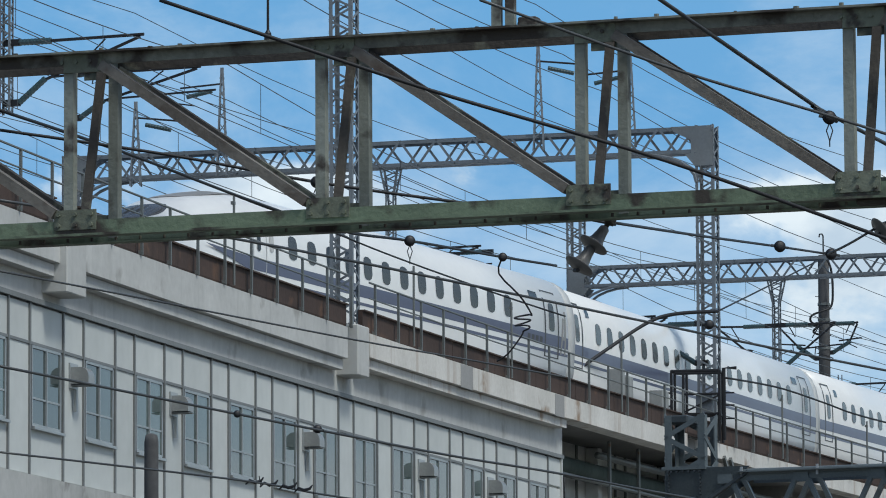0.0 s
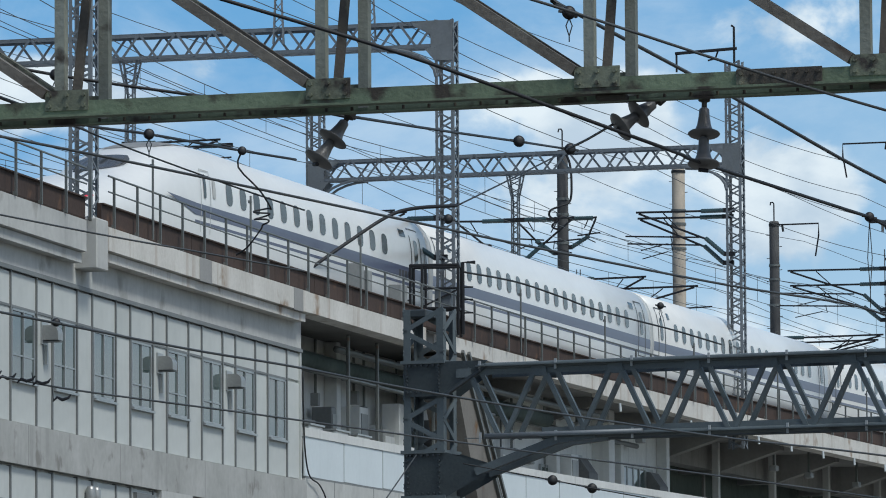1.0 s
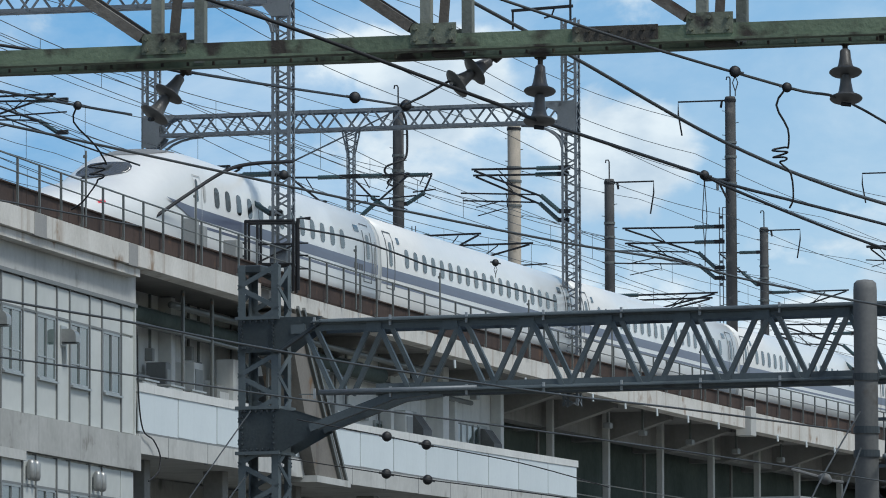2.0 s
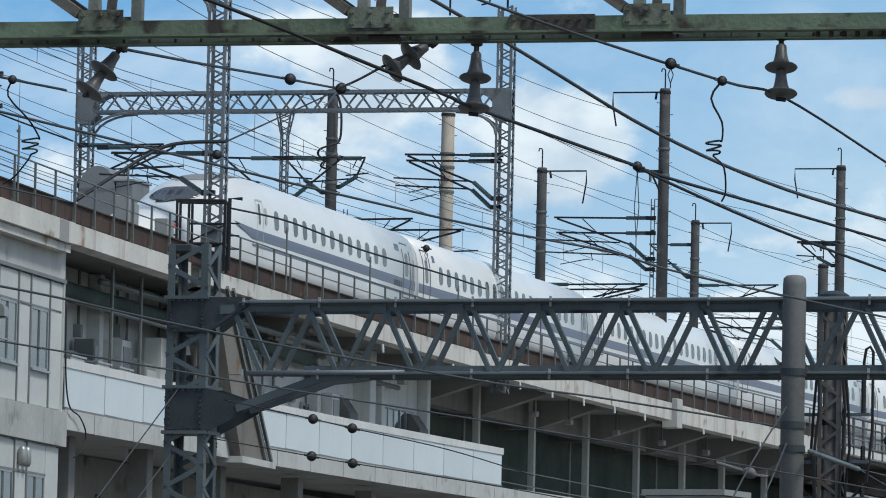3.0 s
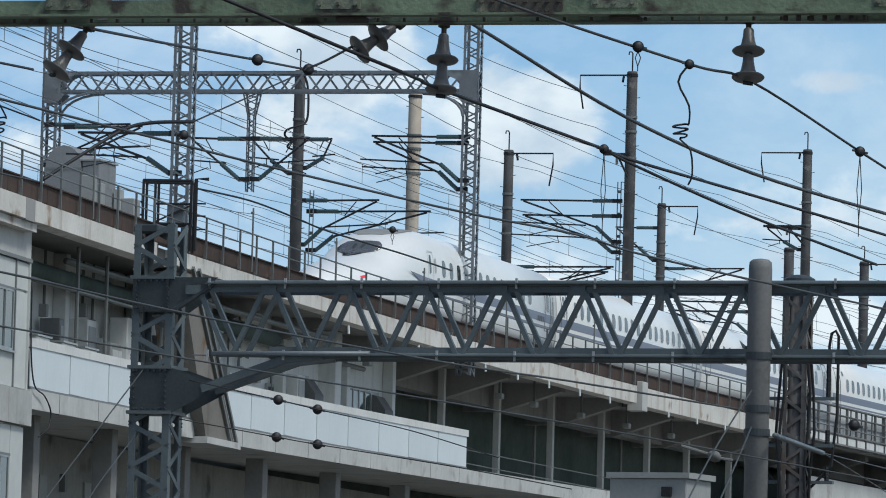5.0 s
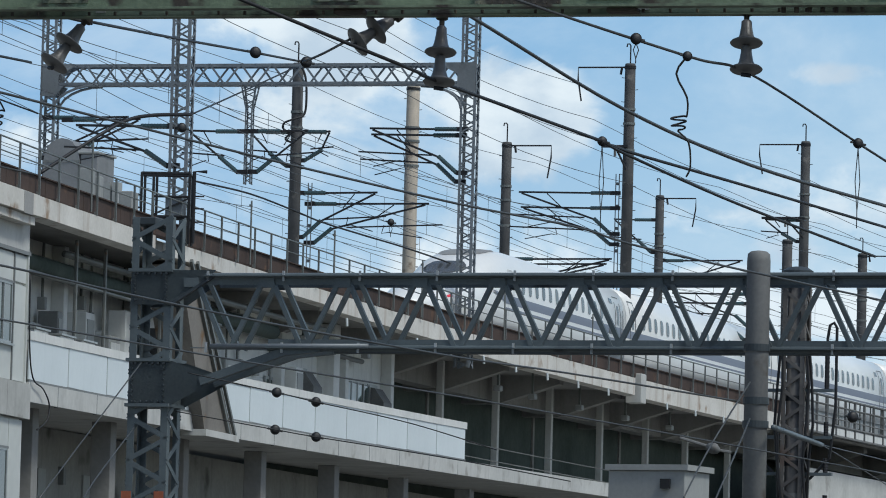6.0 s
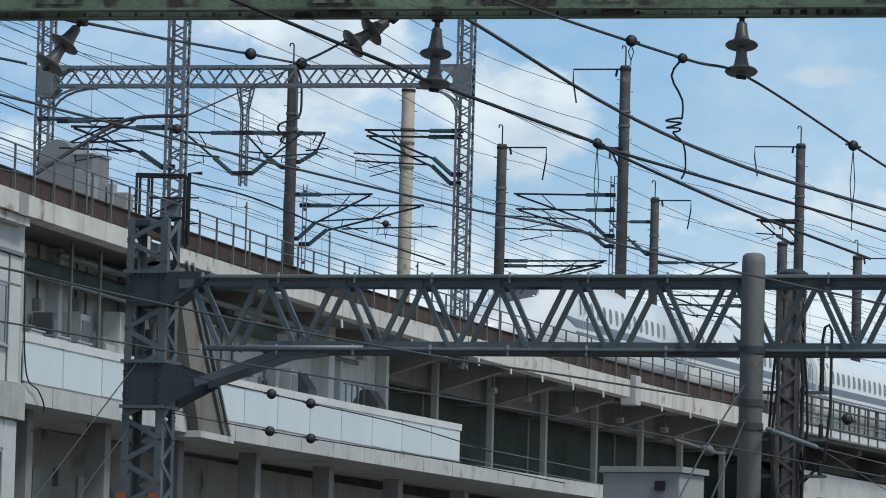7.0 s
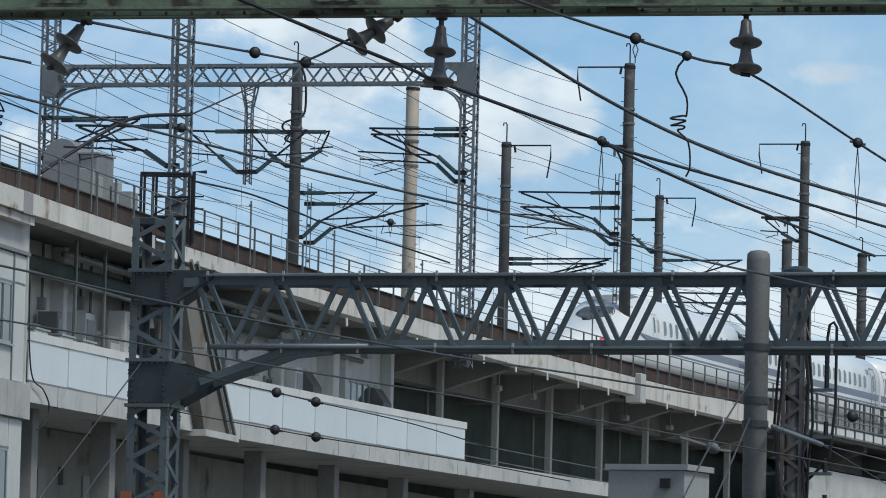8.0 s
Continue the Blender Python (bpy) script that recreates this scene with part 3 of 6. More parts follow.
run(bm, WALL_END + 0.1, 202.4, rect(2.55, 5.3, 10.38, DECK - 0.47))
part("back_wall", bm, M_INNER, balcony)
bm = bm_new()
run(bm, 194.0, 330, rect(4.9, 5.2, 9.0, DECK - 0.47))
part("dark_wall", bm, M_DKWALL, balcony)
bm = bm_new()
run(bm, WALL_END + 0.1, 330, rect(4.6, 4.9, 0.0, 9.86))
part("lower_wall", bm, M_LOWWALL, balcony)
bm = bm_new()
run(bm, 257, 325, rect(0.9, 1.25, 4.0, 13.3))
part("abutment_wall", bm, M_CONC, balcony)
for y in (216, 231, 244):
    bm = bm_new()
    box(bm, -0.12, 0.12, -0.08, 0.02, 10.38, DECK - 0.6)
    part("wall_rib", bm, M_SOFFIT, balcony, m=local(y, 4.9))
# louvre, notch and loose cable at the building's end
wall_part("louvre", s_c - 1.3 - 3.1 * 4 - 1.75, s_c - 1.3 - 3.1 * 4 - 0.15, 7.5, 9.1, WO - 0.13, WO + 0.02, M_STRIP, building)
for k in range(9):
    wall_part("slat", s_c - 1.3 - 3.1 * 4 - 1.7, s_c - 1.3 - 3.1 * 4 - 0.2, 7.6 + 0.16 * k, 7.66 + 0.16 * k, WO - 0.17, WO - 0.12, M_BOX, building)
wall_part("band_notch", s_c - 13.4, s_c - 10.6, 9.0, 9.26, WO - 0.16, WO + 0.3, M_CONC, building)
# joints and chips in the floor band
for k in range(7):
    wall_part("band_joint", s_c - 2.0 - 7.5 * k, s_c - 1.96 - 7.5 * k, 9.26, 10.19, WO - 0.164, WO - 0.1, M_PATCH, building)
# weep pipes below the edge beams
for k in range(16):
    y = 188 + 4.6 * k
    bm = bm_new()
    rod(bm, [(0, -0.04, DECK - 0.7), (0, -0.06, DECK - 0.98)], 0.045, 8)
    part("weep_pipe", bm, M_BALC, viaduct, m=local(y, 0.05))

# ---- the train ----
TRAIN_OFF, RAIL_Z = 4.3, DECK + 0.7
CAR_L, GAP = 24.5, 0.5
PITCH = 1.04          # of the windows

# the running line of the train, bent to fit the camera's view: away from the deck edge towards the viewer, dipping a
# little along the curve
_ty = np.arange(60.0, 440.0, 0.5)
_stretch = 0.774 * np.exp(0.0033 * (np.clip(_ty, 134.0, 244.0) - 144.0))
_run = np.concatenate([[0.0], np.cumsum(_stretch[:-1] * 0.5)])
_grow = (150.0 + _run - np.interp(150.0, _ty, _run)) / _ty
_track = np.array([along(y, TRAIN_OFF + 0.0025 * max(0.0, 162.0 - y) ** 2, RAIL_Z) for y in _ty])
# Scaled about the eye to match the view; heights drift off the deck.
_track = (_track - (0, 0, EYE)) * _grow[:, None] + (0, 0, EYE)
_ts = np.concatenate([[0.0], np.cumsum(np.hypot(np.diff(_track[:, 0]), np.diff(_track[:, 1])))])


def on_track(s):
    """The point of the view-fitted running line at arc length s."""
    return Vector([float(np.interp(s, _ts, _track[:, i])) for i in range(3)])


def section(w, top, zb, n=3.0, k=14):
    """Body outline from the near foot over the roof to the far foot, as (y, z)."""
    zc = zb + (top - zb) * 0.42
    out = [(-w * 0.90, zb), (-w * 0.975, zb + (zc - zb) * 0.4)]
    for i in range(k + 1):
        a = math.pi * i / k
        c, s = math.cos(a), math.sin(a)
        out.append((-w * math.copysign(abs(c) ** (2 / n), c), zc + (top - zc) * abs(s) ** (2 / n)))
    out += [(w * 0.975, zb + (zc - zb) * 0.4), (w * 0.90, zb)]
    return out


def loft(bm, rows):
    rings = [[bm.verts.new((x, y, z)) for y, z in sec] for x, sec in rows]
    for a, b in zip(rings, rings[1:]):
        for i in range(len(a) - 1):
            bm.faces.new((a[i], a[i + 1], b[i + 1], b[i]))
        bm.faces.new((a[-1], a[0], b[0], b[-1]))
    bm.faces.new(rings[0][::-1])
    bm.faces.new(rings[-1])


def side_y(z):
    """Half width of the body at height z above the rail."""
    sec = section(1.68, 3.6, 0.25, k=60)
    half = sec[:31]
    return float(np.interp(z, [p[1] for p in half], [-p[0] for p in half]))


def plate(bm, x0, x1, z0, z1, side, proud=0.006, r=0.0):
    """A plate that hugs the body's side between two heights; r rounds its corners."""
    rows = []
    zs = [z0 + (z1 - z0) * i / 6 for i in range(7)]
    if r:
        zs = [z0, z0 + r * 0.3, z0 + r, (z0 + z1) / 2, z1 - r, z1 - r * 0.3, z1]
    for z in zs:
        cut = 0.0
        if r:
            e = min(z - z0, z1 - z)
            if e < r:
                cut = r - math.sqrt(max(0.0, r * r - (r - e) ** 2))
        y = side * (side_y(z) + proud)
        rows.append([bm.verts.new((x, y, z)) for x in (x0 + cut, (x0 + x1) / 2, x1 - cut)])
    for a, b in zip(rows, rows[1:]):
        for i in range(2):
            f = (a[i], a[i + 1], b[i + 1], b[i])
            bm.faces.new(f if side < 0 else f[::-1])


NOSE = [(0.0, 0.95, 0.3, 0.55), (0.26, 1.15, 0.62, 0.4), (0.77, 1.36, 0.98, 0.3), (1.53, 1.58, 1.22, 0.26), (2.55, 1.84, 1.42, 0.25), (3.82, 2.08, 1.55, 0.25),
        (4.84, 2.26, 1.6, 0.25), (5.61, 2.56, 1.63, 0.25), (6.29, 2.84, 1.65, 0.25), (7.14, 3.16, 1.66, 0.25), (8.33, 3.46, 1.67, 0.25), (9.69, 3.57, 1.675, 0.25), (11.05, 3.6, 1.68, 0.25)]


def nose_row(d):
    for a, b in zip(NOSE, NOSE[1:]):
        if a[0] <= d <= b[0]:
            f = (d - a[0]) / (b[0] - a[0])
            return [u + (v - u) * f for u, v in zip(a, b)]
    return list(NOSE[-1])


def nose_sec(d, grow=0.0, k=28):
    _, top, w, zb = nose_row(d)
    n = 3.0 - 0.9 * max(0.0, min(1.0, (8.5 - d) / 5.1))
    return section(w + grow, top + grow, zb, n, k)


def add_window_row(car, xs, dark=()):
    protos = {}
    for side in (-1, 1):
        for i, x in enumerate(xs):
            m = M_DGLASS if i in dark else M_TGLASS
            key = (side, i in dark)
            if key not in protos:
                bm = bm_new()
                plate(bm, -0.235, 0.235, 1.94, 2.56, side, 0.007, 0.16)
                protos[key] = part("window", bm, m, car, "smoke-dark oval train window" if i in dark else "", m=Matrix.Translation((x, 0, 0)))
            else:
                share(protos[key], car, Matrix.Translation((x, 0, 0)), "window")


def add_door(car, x):
    for side in (-1, 1):
        bm = bm_new()
        for a, b, z0, z1 in ((-0.46, -0.38, 1.1, 3.0), (0.38, 0.46, 1.1, 3.0), (-0.38, 0.38, 2.96, 3.0), (-0.38, 0.38, 1.1, 1.13)):
            plate(bm, x + a, x + b, z0, z1, side, 0.008)
        d = part("door", bm, M_SEAM, car, "plug door outlined by a dark seal")
        bm = bm_new()
        plate(bm, x - 0.17, x + 0.17, 1.85, 2.65, side, 0.009, 0.1)
        part("door_window", bm, M_TGLASS, d)


def add_stripes(car, x0, x1):
    for side in (-1, 1):
        bm = bm_new()
        plate(bm, x0, x1, 1.44, 1.76, side, 0.004)
        part("stripe", bm, M_BLUE, car, "broad blue stripe below the windows")
        bm = bm_new()
        plate(bm, x0, x1, 1.22, 1.30, side, 0.004)
        part("stripe", bm, M_BLUE, car, "narrow blue stripe")


def add_sign(car, x, w=0.52):
    for side in (-1, 1):
        bm = bm_new()
        plate(bm, x - w / 2, x + w / 2, 2.66, 2.88, side, 0.009)
        part("display", bm, M_TGLASS, car, "dark destination display")


def under(car, x0, x1):
    for x in (x0 + 3.4, x1 - 3.4):
        bm = bm_new()
        box(bm, x - 1.7, x + 1.7, -1.1, 1.1, 0.3, 0.6)
        for ax in (-1.25, 1.25):
            for y in (-0.75, 0.75):
                turned(bm, [(0.43, -0.06), (0.43, 0.06)], 16, Matrix.Translation((x + ax, y, 0.43)) @ Matrix.Rotation(math.pi / 2, 4, "X"))
        part("bogie", bm, M_BLACK, car)


def middle_car(dark):
    car = thing("train_carriage", Matrix(), "white high-speed train carriage with blue stripe and small windows", "train carriage", "carriages of the train")
    h = CAR_L / 2
    bm = bm_new()
    loft(bm, [(x, section(1.68, 3.6, 0.25)) for x in (-h, -h / 2, 0, h / 2, h)])
    part("body", bm, M_WHITE, car, smooth=True)
    bm = bm_new()
    loft(bm, [(x, section(1.665, 3.585, 0.3)) for x in (h, h + GAP)])
    part("gangway", bm, M_TGREY, car, "pale rubber gangway hood", smooth=True)
    add_window_row(car, [(i - 9) * PITCH for i in range(19)], dark)
    for x in (-h + 1.05, h - 1.05):
        add_door(car, x)
    add_stripes(car, -h, h)
    add_sign(car, -h + 2.1, 0.3)
    add_sign(car, h - 2.1)
    under(car, -h, h)
    return car


def tail_car():
    car = thing("tail_carriage", Matrix(), "white streamlined end carriage with long nose and dark cab windows", "train carriage", "carriages of the train")
    tip, h = -15.05, 12.3
    bm = bm_new()
    ds = [0.0, 0.1, 0.22, 0.42, 0.68, 1.0, 1.36, 1.9, 2.4, 2.9, 3.4, 3.8, 4.2, 4.6, 4.9, 5.3, 5.6, 6.0, 6.5, 7.1, 7.8, 8.7, 9.5, 10.4, 11.05]
    rows = [(tip + d, nose_sec(d)) for d in ds]
    rows += [(x, section(1.68, 3.6, 0.25, 3.0, 28)) for x in (-3.6, 2, 7, h)]
    loft(bm, rows)
    part("body", bm, M_WHITE, car, smooth=True)
    # cab glazing wraps the front of the canopy
    bm = bm_new()
    grid = []
    for d, half in ((4.1, 1), (4.5, 2), (4.9, 3), (5.1, 5), (5.35, 7), (5.6, 8), (5.85, 8), (6.1, 7), (6.33, 5)):
        sec = nose_sec(d, 0.012, 60)
        c = 2 + 30
        grid.append([bm.verts.new((tip + d, *sec[c + round(half * j / 12)])) for j in range(-12, 13)])
    for a, b in zip(grid, grid[1:]):
        for i in range(len(a) - 1):
            bm.faces.new((a[i], a[i + 1], b[i + 1], b[i]))
    part("windscreen", bm, M_CABGLASS, car, "dark wrap-round cab windscreen", smooth=True)
    bm = bm_new()
    grid = []
    for d, half in ((7.1, 3), (7.7, 7), (8.5, 8), (9.3, 8), (10.0, 5)):
        sec = nose_sec(d, 0.012, 60)
        grid.append([bm.verts.new((tip + d, *sec[32 + round(half * j / 4)])) for j in range(-4, 5)])
    for a, b in zip(grid, grid[1:]):
        for i in range(len(a) - 1):
            bm.faces.new((a[i], a[i + 1], b[i + 1], b[i]))
    part("roof_fairing", bm, M_FAIRING, car, "weathered grey roof fairing behind the cab", smooth=True)
    for side in (-1, 1):
        bm = bm_new()
        g = []
        for d in (1.95, 2.05, 2.15, 2.25, 2.35):
            sec = nose_sec(d, 0.012, 60)
            w = 1
            c = 10
            g.append([bm.verts.new((tip + d, side * abs(sec[i][0]), sec[i][1])) for i in (c - w, c, c + w)])
        for a, b in zip(g, g[1:]):
            for i in range(2):
                bm.faces.new((a[i], a[i + 1], b[i + 1], b[i]))
        part("tail_lamp", bm, M_TAIL, car, "glowing red tail lamp", smooth=True)
    for side in (-1, 1):
        bm = bm_new()
        vs = [bm.verts.new((x, side * (side_y(z) + 0.012), z)) for x, z in ((-8.6, 1.82), (-6.5, 1.44), (-6.5, 1.6), (-6.5, 1.76))]
        bm.faces.new(vs if side < 0 else vs[::-1])
        part("stripe_wedge", bm, M_BLUE, car, "pointed start of the blue stripe")
        for k in range(4):
            bm = bm_new()
            plate(bm, h - 2.6 + 0.26 * k, h - 2.43 + 0.26 * k, 1.43, 1.63, side, 0.008)
            part("marking", bm, M_SEAM, car, "small dark marking bar")
    for side in (-1, 1):
        for x0, x1, z0, z1 in ((-0.16, -0.02, 1.25, 2.3), (0.1, 0.1, 1.25, 2.5), (-0.12, 0.1, 1.72, 1.72)):
            bm = bm_new()
            rows = []
            for k in range(7):
                a = k / 6
                z, x = z0 + (z1 - z0) * a, h - 0.3 + x0 + (x1 - x0) * a
                dx, dz = (0.045, 0.0) if z1 > z0 else (0.0, 0.05)
                rows.append([bm.verts.new((x - dx, side * (side_y(z - dz) + 0.01), z - dz)), bm.verts.new((x + dx, side * (side_y(z + dz) + 0.01), z + dz))])
            for a, b in zip(rows, rows[1:]):
                bm.faces.new((a[0], a[1], b[1], b[0]))
            part("emblem_stroke", bm, M_FAIRING, car, "grey stroke of a painted emblem")
    bm = bm_new()
    loft(bm, [(x, section(1.665, 3.585, 0.3)) for x in (h, h + GAP)])
    part("gangway", bm, M_TGREY, car, "pale rubber gangway hood", smooth=True)
    add_window_row(car, [-4.0 + PITCH * i for i in range(13)], (2, 3))
    add_door(car, h - 1.05)
    for side in (-1, 1):
        # the crew door: a dark slit of a window in a fine seam
        bm = bm_new()
        for a, b, z0, z1 in ((-0.36, -0.33, 1.0, 2.75), (0.33, 0.36, 1.0, 2.75), (-0.33, 0.33, 2.72, 2.75)):
            plate(bm, -5.75 + a, -5.75 + b, z0, z1, side, 0.008)
        d = part("crew_door", bm, M_TGREY, car, "narrow crew door with a dark slit window")
        bm = bm_new()
        plate(bm, -5.9, -5.72, 1.95, 2.62, side, 0.009, 0.07)
        part("door_window", bm, M_DGLASS, d)
        bm = bm_new()
        plate(bm, -5.24, -5.02, 2.0, 2.55, side, 0.008, 0.09)
        part("window", bm, M_TGREY, car, "pale blanked oval window")
    add_stripes(car, -6.5, h)
    add_sign(car, h - 2.1)
    under(car, -10.5, h)
    return car


M_TAIL = bpy.data.materials.new("tail_lamp_red")
M_TAIL.use_nodes = True
_b = M_TAIL.node_tree.nodes["Principled BSDF"]
_b.inputs["Base Color"].default_value = (0.55, 0.03, 0.05, 1)
_b.inputs["Emission Color"].default_value = (1.0, 0.08, 0.12, 1)
_b.inputs["Emission Strength"].default_value = 0.25

cars = [tail_car(), middle_car((1, 2))]
for i in range(7):
    cars.append(copy_thing(cars[1], Matrix()))


# ---- lattice gantries over the tracks ----
def gantry(name, y, span, beam_z, depth, width, tops, label, near_base=0.0, knee=True, drops=()):
    """A portal across the tracks: near and far lattice masts and a laced beam. x across to the far side here."""
    g = thing(name, local(y, 0.5, DECK) @ Matrix.Rotation(math.pi / 2, 4, "Z"), label, "catenary gantry", "lattice gantries over the tracks")
    lattice(g, (0, 0, near_base), (0, 0, tops[0]), 0.58, 0.58, 0.6, 0.09, 0.055, M_GREY, leg_name="mast_leg", lace_name="mast_lacing")
    lattice(g, (span, 0, 0.3), (span, 0, tops[1]), 0.58, 0.58, 0.6, 0.09, 0.055, M_GREY, leg_name="mast_leg", lace_name="mast_lacing")
    zc = beam_z - depth / 2
    lattice(g, (0.26, 0, zc), (span - 0.26, 0, zc), width, depth, 1.2, 0.11, 0.075, M_GREY, leg_name="chord", lace_name="beam_bar", single=True)
    for x, sgn in ((0.0, 1), (span, -1)):
        bm = bm_new()
        for yy in (-width / 2 - 0.01, width / 2 + 0.01):
            vs = [bm.verts.new((x + sgn * a, yy, z)) for a, z in ((-0.27, beam_z + 0.02), (1.05, beam_z + 0.02), (0.95, beam_z - 0.14), (0.42, beam_z - depth * 0.5), (0.42, beam_z - depth), (0.6, beam_z - depth - 0.05), (0.3, beam_z - depth - 0.4), (-0.27, beam_z - depth - 0.4))]
            f = bm.faces.new(vs)
        bmesh.ops.solidify(bm, geom=list(bm.faces), thickness=0.012)
        part("gusset_plate", bm, M_GALVPLATE, g)
        if knee:
            for yy in (-width / 2, width / 2):
                bm = bm_new()
                pts = []
                for k in range(7):
                    a = math.pi / 2 * k / 6
                    pts.append((x + sgn * (0.26 + 1.7 * (1 - math.cos(a))), yy, beam_z - depth - 0.9 + 0.9 * math.sin(a)))
                rod(bm, pts, 0.05, 6)
                part("knee_brace", bm, M_GREY, g)
    for x, low in drops:
        lattice(g, (x, 0, beam_z - depth), (x, 0, beam_z - depth - 0.9), 0.62, 0.45, 0.6, 0.06, 0.04, M_GREY, taper=0.45, leg_name="hanger_leg", lace_name="hanger_lacing")
        lattice(g, (x, 0, beam_z - depth - 0.9), (x, 0, low), 0.28, 0.26, 0.45, 0.05, 0.035, M_GREY, leg_name="hanger_leg", lace_name="hanger_lacing")
    return g


gantry("catenary_gantry", 169.5, 20.6, 9.66, 0.8, 0.6, (9.7, 9.7), "grey galvanised lattice gantry spanning the tracks", near_base=-0.2, drops=((10.1, 5.6),))
gantry("catenary_gantry", 205.4, 16.2, 9.95, 0.78, 0.6, (13.0, 12.5), "grey galvanised lattice gantry with tall masts", near_base=-1.2, drops=((8.4, 5.5),))
gantry("catenary_gantry", 134.6, 20.2, 12.6, 0.8, 0.6, (14.5, 13.0), "grey galvanised lattice gantry on a parapet pier", near_base=0.1, drops=((8.7, 5.7),))


# ---- the near green truss ----
def near_truss():
    o = place(-716, 1239, 46.0)
    g = thing("green_truss", Matrix.Translation(o) @ Matrix.Rotation(radians(-14.0), 4, "Z"), "weathered green riveted steel truss beam with rust and soot", "truss beam")
    D, W2, PAN = 1.47, 0.2, 2.28
    x0, x1 = -7.2, 10.5
    for yy in (-W2, W2):
        bm = bm_new()
        angle_bar(bm, (x0, yy, -0.075), (x1, yy, -0.075), 0.135, 0.02, 1 if yy < 0 else -1, 1)
        part("lower_chord", bm, M_GREEN, g)
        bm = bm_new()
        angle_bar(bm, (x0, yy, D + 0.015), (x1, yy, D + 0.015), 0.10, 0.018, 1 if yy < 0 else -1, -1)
        # Rear chord in a darker tone than the front one.
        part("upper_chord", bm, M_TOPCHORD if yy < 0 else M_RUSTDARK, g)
    bm = bm_new()
    for i in range(80):
        x = x0 + 0.2 + i * 0.22
        rodh = [(x, -W2 + 0.05, -0.085), (x, -W2 + 0.05, -0.115)]
        rod(bm, rodh, 0.013, 6)
    tagged(part("bolting", bm, M_RUSTDARK, g), kind="stuff")
    random.seed(23)
    bm = bm_new()
    for i in range(46):
        x = x0 + 0.25 + i * 0.38 + random.uniform(-0.09, 0.09)
        hh = random.uniform(0.02, 0.05)
        rod(bm, [(x, -W2 + 0.04, D + 0.01), (x, -W2 + 0.04, D + 0.02 + hh)], random.uniform(0.014, 0.026), 6)
    tagged(part("stud_row", bm, M_TOPCHORD, g), kind="stuff")
    for k in range(-3, 5):
        x = k * PAN + 0.15
        for yy in (-W2, W2):
            for dx, mm in (((-0.1, M_GREENGREY),) if yy < 0 else ((0.14, M_GREENGREY),)):
                bm = bm_new()
                angle_bar(bm, (x + dx, yy, -0.05), (x + dx, yy, D - 0.01), 0.085, 0.014, 1, 1)
                part("post", bm, mm, g)
            bm = bm_new()
            beam(bm, (x + 0.16, yy, D - 0.09), (x + PAN - 0.26, yy, 0.12), 0.085, 0.1, (0, 1, 0))
            beam(bm, (x + 0.16, yy + 0.05, D - 0.055), (x + PAN - 0.26, yy + 0.05, 0.155), 0.02, 0.1, (0, 1, 0))
            # Rear diagonal likewise darker than the front.
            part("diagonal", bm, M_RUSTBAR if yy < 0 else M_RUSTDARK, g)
            bm = bm_new()
            sg = -1 if yy < 0 else 1
            for a in (-0.22, -0.07, 0.08):
                for z in (0.02, 0.11):
                    rod(bm, [(x + a, yy + sg * 0.02, z), (x + a, yy + sg * 0.05, z)], 0.018, 6)
            box(bm, x - 0.26, x + 0.12, yy + sg * 0.022 - 0.008, yy + sg * 0.022 + 0.008, -0.02, 0.15)
            part("gusset_plate", bm, M_GUSSET, g)
            bm = bm_new()
            box(bm, x - 0.18, x + 0.17, yy + sg * 0.022 - 0.008, yy + sg * 0.022 + 0.008, D - 0.15, D + 0.02)
            for a in (-0.24, -0.08, 0.08):
                rod(bm, [(x + a * 0.8, yy + sg * 0.02, D - 0.06), (x + a * 0.8, yy + sg * 0.05, D - 0.06)], 0.018, 6)
            part("gusset_plate", bm, M_GUSSET, g)
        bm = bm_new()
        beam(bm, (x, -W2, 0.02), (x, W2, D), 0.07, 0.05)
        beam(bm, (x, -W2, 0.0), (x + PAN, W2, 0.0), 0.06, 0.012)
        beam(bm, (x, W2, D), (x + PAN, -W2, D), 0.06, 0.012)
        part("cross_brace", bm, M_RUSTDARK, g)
    bm = bm_new()
    box(bm, 3.52, 4.22, -W2 - 0.045, -W2 - 0.022, -0.07, 0.07)
    part("splice_plate", bm, M_RUSTDARK, g, "dark riveted splice plate on the lower chord")
    bm = bm_new()
    for k in range(8):
        for z in (-0.04, 0.035):
            rod(bm, [(3.56 + 0.09 * k, -W2 - 0.045, z), (3.56 + 0.09 * k, -W2 - 0.062, z)], 0.016, 6)
    tagged(part("splice_rivets", bm, M_RUSTDARK, g), kind="stuff")
    for xa, xb in ((4.6, 4.85), (2.35, 2.6), (7.2, 7.45)):
        bm = bm_new()
        box(bm, xa, xb, -W2 - 0.05, -W2 + 0.08, -0.125, -0.08)
        bevel(bm, 0.01)
        part("clamp_block", bm, M_RUSTDARK, g)
    bm = bm_new()
    for k in range(7):
        rod(bm, [(6.02 + 0.105 * k, -W2 + 0.02, -0.08), (6.02 + 0.105 * k, -W2 + 0.02, -0.125)], 0.02, 6)
    tagged(part("lower_bolts", bm, M_RUSTDARK, g), kind="stuff")
    for xa in (-0.72, -0.6):
        bm = bm_new()
        box(bm, xa - 0.04, xa + 0.04, -W2, -W2 + 0.06, D, D + 0.75)
        part("stub_post", bm, M_GREENGREY, g)
    bm = bm_new()
    box(bm, -0.52, -0.36, -W2 - 0.03, -W2 + 0.1, D + 0.02, D + 0.1)
    bevel(bm, 0.01)
